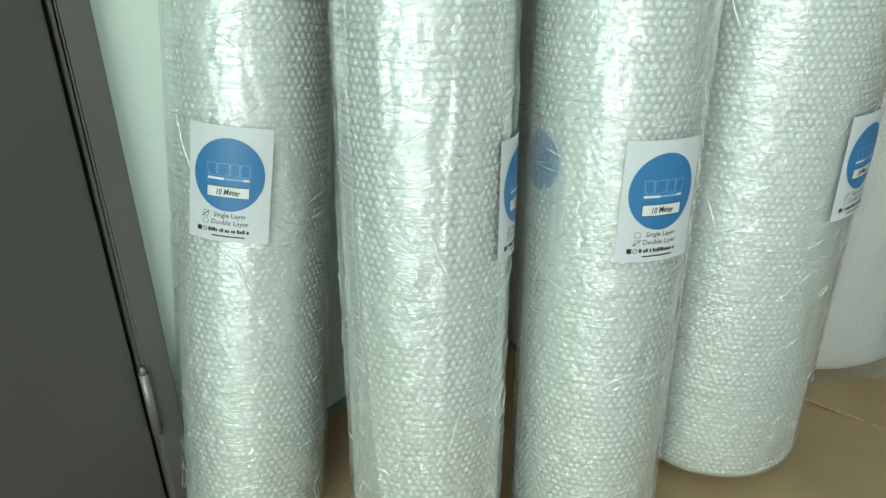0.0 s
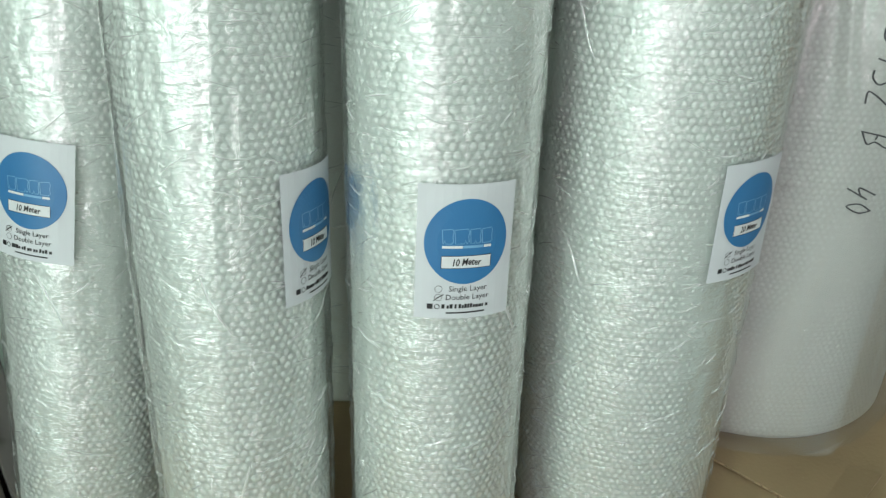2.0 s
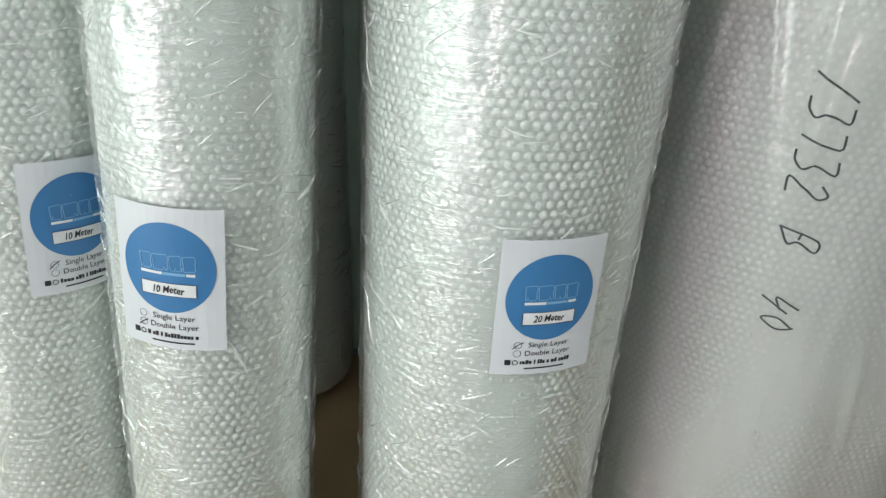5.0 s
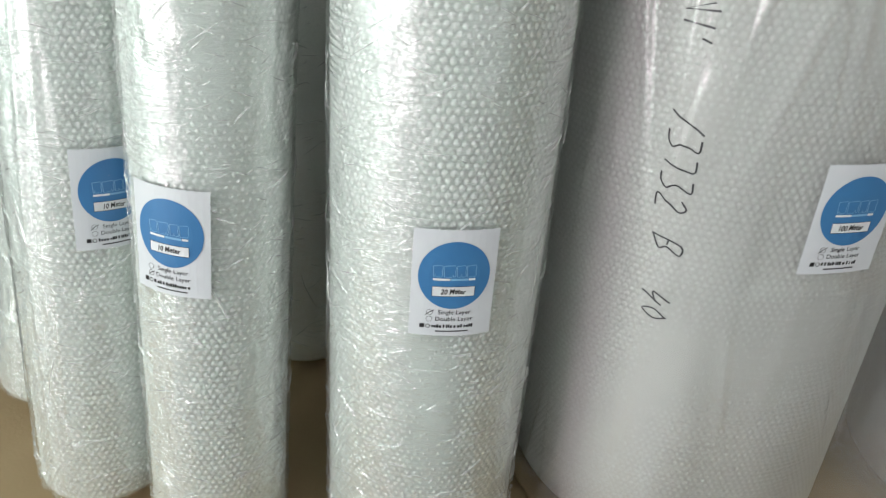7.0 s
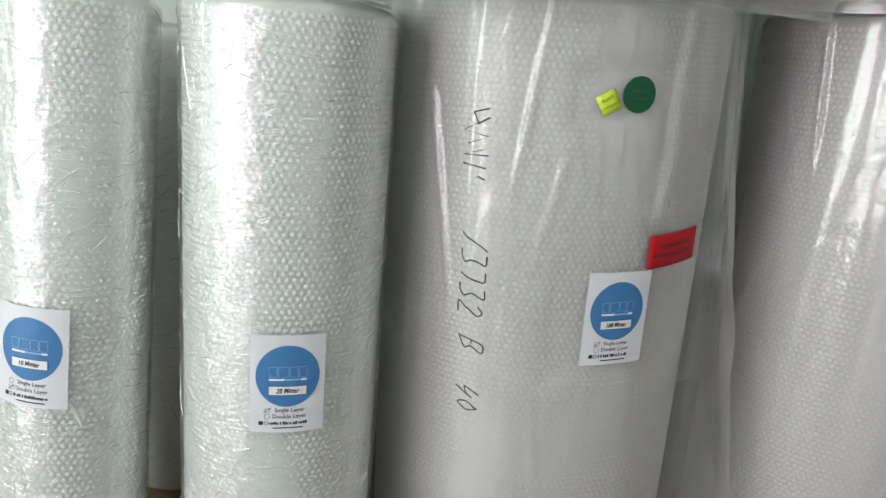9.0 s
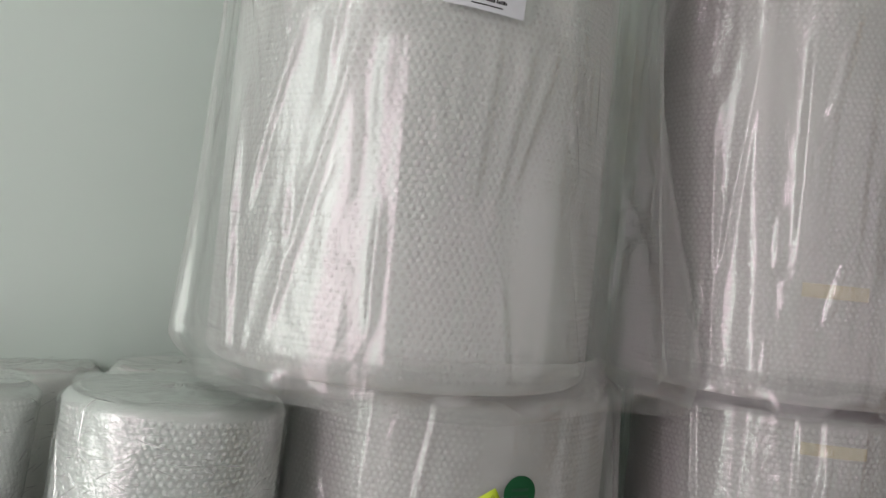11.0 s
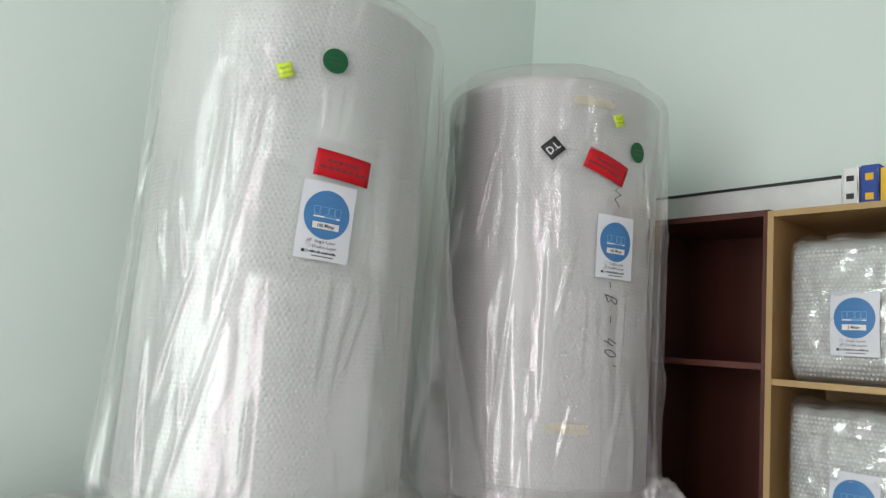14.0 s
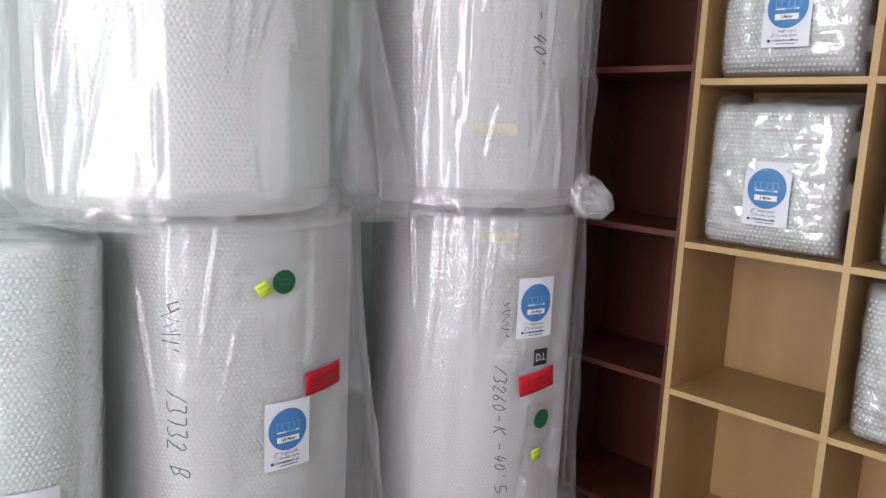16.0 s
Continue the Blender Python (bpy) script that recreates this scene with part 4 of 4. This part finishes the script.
# ---------------------------------------------------------------- shelves
def shelf_unit(name, label, t0, cols, pitch_t, depth, boards, thick, board_mat, edge_mat, s_back=0.004):
    """An open shelf: sides, dividers, boards and back, with edging strips in front."""
    ob = thing(name, label, "shelf")
    top, t1 = boards[0], t0 + cols * pitch_t + thick
    s1 = s_back + depth
    def plate(nm, s0, s9, a, b, z0, z1):
        p = part(nm, room_box(s0, s9 - 0.002, a, b, z0, z1), board_mat, ob)
        part("edging", room_box(s9 - 0.002, s9, a, b, z0, z1), edge_mat, p)
    part("back_panel", room_box(s_back, s_back + 0.006, t0 + thick, t1 - thick, 0.05, top - thick), board_mat, ob)
    for k in range(cols + 1):
        a = t0 + k * pitch_t
        side = k in (0, cols)
        plate("side_panel" if side else "divider", s_back if side else s_back + 0.007, s1, a, a + thick, GROUND if side else 0.05, top if side else top - thick - 0.0005)
    for j, z in enumerate(boards):
        for k in range(cols):
            a = t0 + k * pitch_t + thick
            plate("top_panel" if j == 0 else "shelf_board", s_back + 0.007, s1 - 0.001, a + 0.0003, a + pitch_t - thick - 0.0003, z - thick, z)
    return ob


T_LIGHT = 1.182
BOARDS = [1.822, 1.400, 0.995, 0.603, 0.205]
shelf_unit("cube_shelf", "light oak cube shelf with bagged bubble wrap packs", T_LIGHT, 3, 0.39, 0.318, BOARDS, 0.0155, OAK, OAK_EDGE)
shelf_unit("dark_shelf", "empty dark mahogany shelf beside the rolls", 0.76, 1, 0.402, 0.30, [1.83, 1.436, 1.015, 0.615, 0.21], 0.016, MAHOGANY, MAHOGANY_EDGE)


def bubble_pack(t_mid, z0, w, h, d, s_front, amount, tick, lean, seed, label, yaw=0.0):
    """A folded pack of bubble wrap in a clear pouch, standing on a shelf board."""
    ob = thing("bubble_wrap_pack", label, "packed goods", "packs on the cube shelf")
    out, right, up = -U, V, Vector((0, 0, 1))
    nu, nv = 60, 66
    def skin(x, y, grow):
        """Half-thickness of the pillow at x, y in -1..1."""
        e = max(0.0, (1 - x ** 8)) ** 0.4 * max(0.0, (1 - y ** 8)) ** 0.4
        lay = 0.006 * wob(x * 2 + seed, y * 9, seed)
        return (d / 2) * e * (0.86 + 0.14 * math.cos(x * 1.4) * math.cos(y * 1.4)) + lay * e + grow
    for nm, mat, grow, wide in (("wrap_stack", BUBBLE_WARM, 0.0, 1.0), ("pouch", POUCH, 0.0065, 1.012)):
        verts, faces = [], []
        for side in (1, -1):
            for j in range(nv + 1):
                for i in range(nu + 1):
                    x, y = 2 * i / nu - 1, 2 * j / nv - 1
                    amp = 0.005 if nm == "pouch" else 0.004
                    wx = 1 + 0.02 * wob(y * 3, seed, side)
                    top = 0.02 * wob(x * 3, seed + 2) if nm == "pouch" and y > 0.9 else 0
                    off = skin(x, y, grow) + amp * wob(x * 6 + seed, y * 6, side) * (1 - x ** 6) * (1 - y ** 6)
                    verts.append((x * w / 2 * wide * wx + lean * (y + 1) * h / 2, side * off, (y + 1) / 2 * h * (1.05 if nm == "pouch" else 1.0) + top))
        m = (nu + 1) * (nv + 1)
        for j in range(nv):
            for i in range(nu):
                a = j * (nu + 1) + i
                faces.append((a + nu + 1, a + nu + 2, a + 1, a))
                faces.append((m + a, m + a + 1, m + a + nu + 2, m + a + nu + 1))
        rim = [i for i in range(nu + 1)] + [j * (nu + 1) + nu for j in range(1, nv + 1)] + [nv * (nu + 1) + i for i in range(nu - 1, -1, -1)] + [j * (nu + 1) for j in range(nv - 1, 0, -1)]
        faces += [(rim[q], rim[(q + 1) % len(rim)], m + rim[(q + 1) % len(rim)], m + rim[q]) for q in range(len(rim))]
        link(nm, verts, faces, mat, ob, "clear crinkled pouch" if nm == "pouch" else "", True)
    # bubbles on the face
    pts, tris = [], []
    pitch = 0.0105
    for j in range(int(h * 0.9 / pitch)):
        for i in range(int(w * 0.92 / pitch)):
            px, pz = -w * 0.46 + (i + 0.5 * (j % 2)) * pitch, h * 0.05 + j * pitch
            x, y = px / (w / 2), pz / h * 2 - 1
            base = skin(x, y, 0.0) + 0.004 * wob(x * 6 + seed, y * 6, 1) * (1 - x ** 6) * (1 - y ** 6)
            b = len(pts)
            px += lean * pz
            pts.append((px, base + 0.0032, pz))
            for q in range(6):
                a = q * math.pi / 3
                pts.append((px + 0.0044 * math.cos(a), base - 0.0004, pz + 0.0044 * math.sin(a)))
            tris += [(b, b + 1 + q, b + 1 + (q + 1) % 6) for q in range(6)]
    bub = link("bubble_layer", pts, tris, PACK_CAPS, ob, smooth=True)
    tagged(bub, "rows of small clear air bubbles", kind="stuff")
    if amount:
        product_label(Flat((lean * h * 0.42 - 0.01, d / 2 + 0.010, h * 0.40), (-1, 0, 0), (0, 0, 1), (0, 1, 0), 0.8), ob, amount, tick, 0.0)
    m = Matrix.Identity(4)
    m.col[0][:3], m.col[1][:3], m.col[2][:3] = -right, out, up
    m.translation = room(s_front - d / 2, t_mid, z0)
    ob.matrix_world = m @ Matrix.Rotation(radians(yaw), 4, "Z")
    return ob


PACK = "folded bubble wrap in a clear pouch with a paper label"
bubble_pack(T_LIGHT + 0.205, 1.4005, 0.325, 0.345, 0.20, 0.335, "3 Meter", 1, 0.0, 1.0, PACK)
bubble_pack(T_LIGHT + 0.205, 0.9955, 0.325, 0.350, 0.20, 0.335, "3 Meter", 0, 0.0, 2.0, PACK)
bubble_pack(T_LIGHT + 0.60, 0.9955, 0.32, 0.34, 0.20, 0.33, "", 0, 0.0, 3.0, "folded bubble wrap in a clear pouch on the oak shelf")
bubble_pack(T_LIGHT + 0.59, 0.6035, 0.32, 0.35, 0.20, 0.33, "", 0, 0.0, 4.0, "folded bubble wrap in a clear pouch on the oak shelf")

# ---------------------------------------------------------------- things on top of the shelves
beam = thing("metal_beam", "long pale aluminium bar lying on top of the shelves", "metal bar")
part("bar", room_box(0.15, 0.19, 0.70, T_LIGHT + 0.128, 1.838, 1.925, 0.003), ALUMINIUM, beam)
part("lip", room_box(0.1895, 0.1935, 0.70, T_LIGHT + 0.126, 1.919, 1.927), DARK, beam, "dark strip along the bar")
cap = part("end_cap", room_box(0.146, 0.194, T_LIGHT + 0.1285, T_LIGHT + 0.168, 1.838, 1.945, 0.004), ALUMINIUM, beam, "pale slotted end cap")
# no holes are cut: thin dark plates stand for the shade inside the slots
for z in (1.862, 1.908):
    part("slot_shade", room_box(0.1945, 0.1955, T_LIGHT + 0.139, T_LIGHT + 0.157, z, z + 0.014), DARK, cap)
level = thing("spirit_level", "yellow spirit level with a blue end cap on the shelves", "spirit level")
part("body", room_box(0.148, 0.192, T_LIGHT + 0.216, T_LIGHT + 1.1, 1.826, 1.935, 0.004), YELLOW, level)
cap = part("end_cap", room_box(0.144, 0.196, T_LIGHT + 0.172, T_LIGHT + 0.2155, 1.826, 1.945, 0.004), TOOL_BLUE, level, "blue end cap")
for z in (1.855, 1.905):
    part("cap_mark", room_box(0.1965, 0.1975, T_LIGHT + 0.184, T_LIGHT + 0.203, z, z + 0.018, 0.0004), YELLOW, cap)
cloth = thing("folded_cloth", "dark green folded cloth on the spirit level", "cloth")
part("fold", room_box(0.146, 0.20, T_LIGHT + 0.36, T_LIGHT + 0.62, 1.936, 1.97, 0.012), DARK_GREEN, cloth)


def film_tail(at, heading, size, seed, label, material):
    """A gathered tail of loose bag plastic sticking out between two rolls."""
    ob = thing("loose_plastic_tail", label, "plastic film", "loose plastic")
    verts, faces, n, m = [], [], 22, 16
    h = Vector((math.cos(radians(heading)), math.sin(radians(heading)), 0))
    side = Vector((-h.y, h.x, 0))
    for j in range(m + 1):
        q = j / m
        for i in range(n):
            a = 2 * math.pi * i / n
            puff = (0.25 + 0.75 * math.sin(math.pi * min(1, 0.15 + q * 0.8))) * (1 + 0.45 * wob(math.cos(a) * 2 + seed, math.sin(a) * 2, q * 4))
            p = h * (q * size[0] * (1 + 0.12 * wob(a * 2, seed))) + side * (math.cos(a) * size[1] * puff) + Vector((0, 0, math.sin(a) * size[2] * puff - 0.02 * q))
            verts.append(tuple(p))
    for j in range(m):
        for i in range(n):
            k = (i + 1) % n
            faces.append((j * n + i, j * n + k, (j + 1) * n + k, (j + 1) * n + i))
    ob.location = at
    link("film", verts, faces, material, ob, smooth=True)


def hem(parent, r, z, drop, seed, material, a0, a1, out):
    """A ruffled hem of bag plastic spread between two stacked rolls."""
    verts, faces, n, m = [], [], 90, 10
    for j in range(m + 1):
        q = j / m
        for i in range(n + 1):
            a = radians(a0 + (a1 - a0) * i / n)
            end = min(1.0, 6 * min(i / n, 1 - i / n))
            rr = r + 0.006 + (out * math.sin(q * 2.2) + 0.016 * q * wob(a * 7, seed, q)) * end
            verts.append((rr * math.cos(a), rr * math.sin(a), z - drop * q * (0.75 + 0.5 * wob(a * 3.5, seed + 3)) * end - 0.004))
    for j in range(m):
        for i in range(n):
            k = j * (n + 1) + i
            faces.append((k + n + 1, k + n + 2, k + 1, k))
    link("bag_hem", verts, faces, material, parent, "ruffled hem of the bag", True)


hem(roll6, 0.312, 0.05, 0.07, 2.0, BAG_PINK, -135, 60, 0.014)
hem(roll7, 0.290, 0.05, 0.07, 5.0, BAG_PINK, -130, 40, 0.012)
film_tail((1.61, 2.05, 1.115), -25, (0.10, 0.045, 0.05), 4.0, "crumpled clear plastic tail beside the stacked rolls", BAG_PINK)
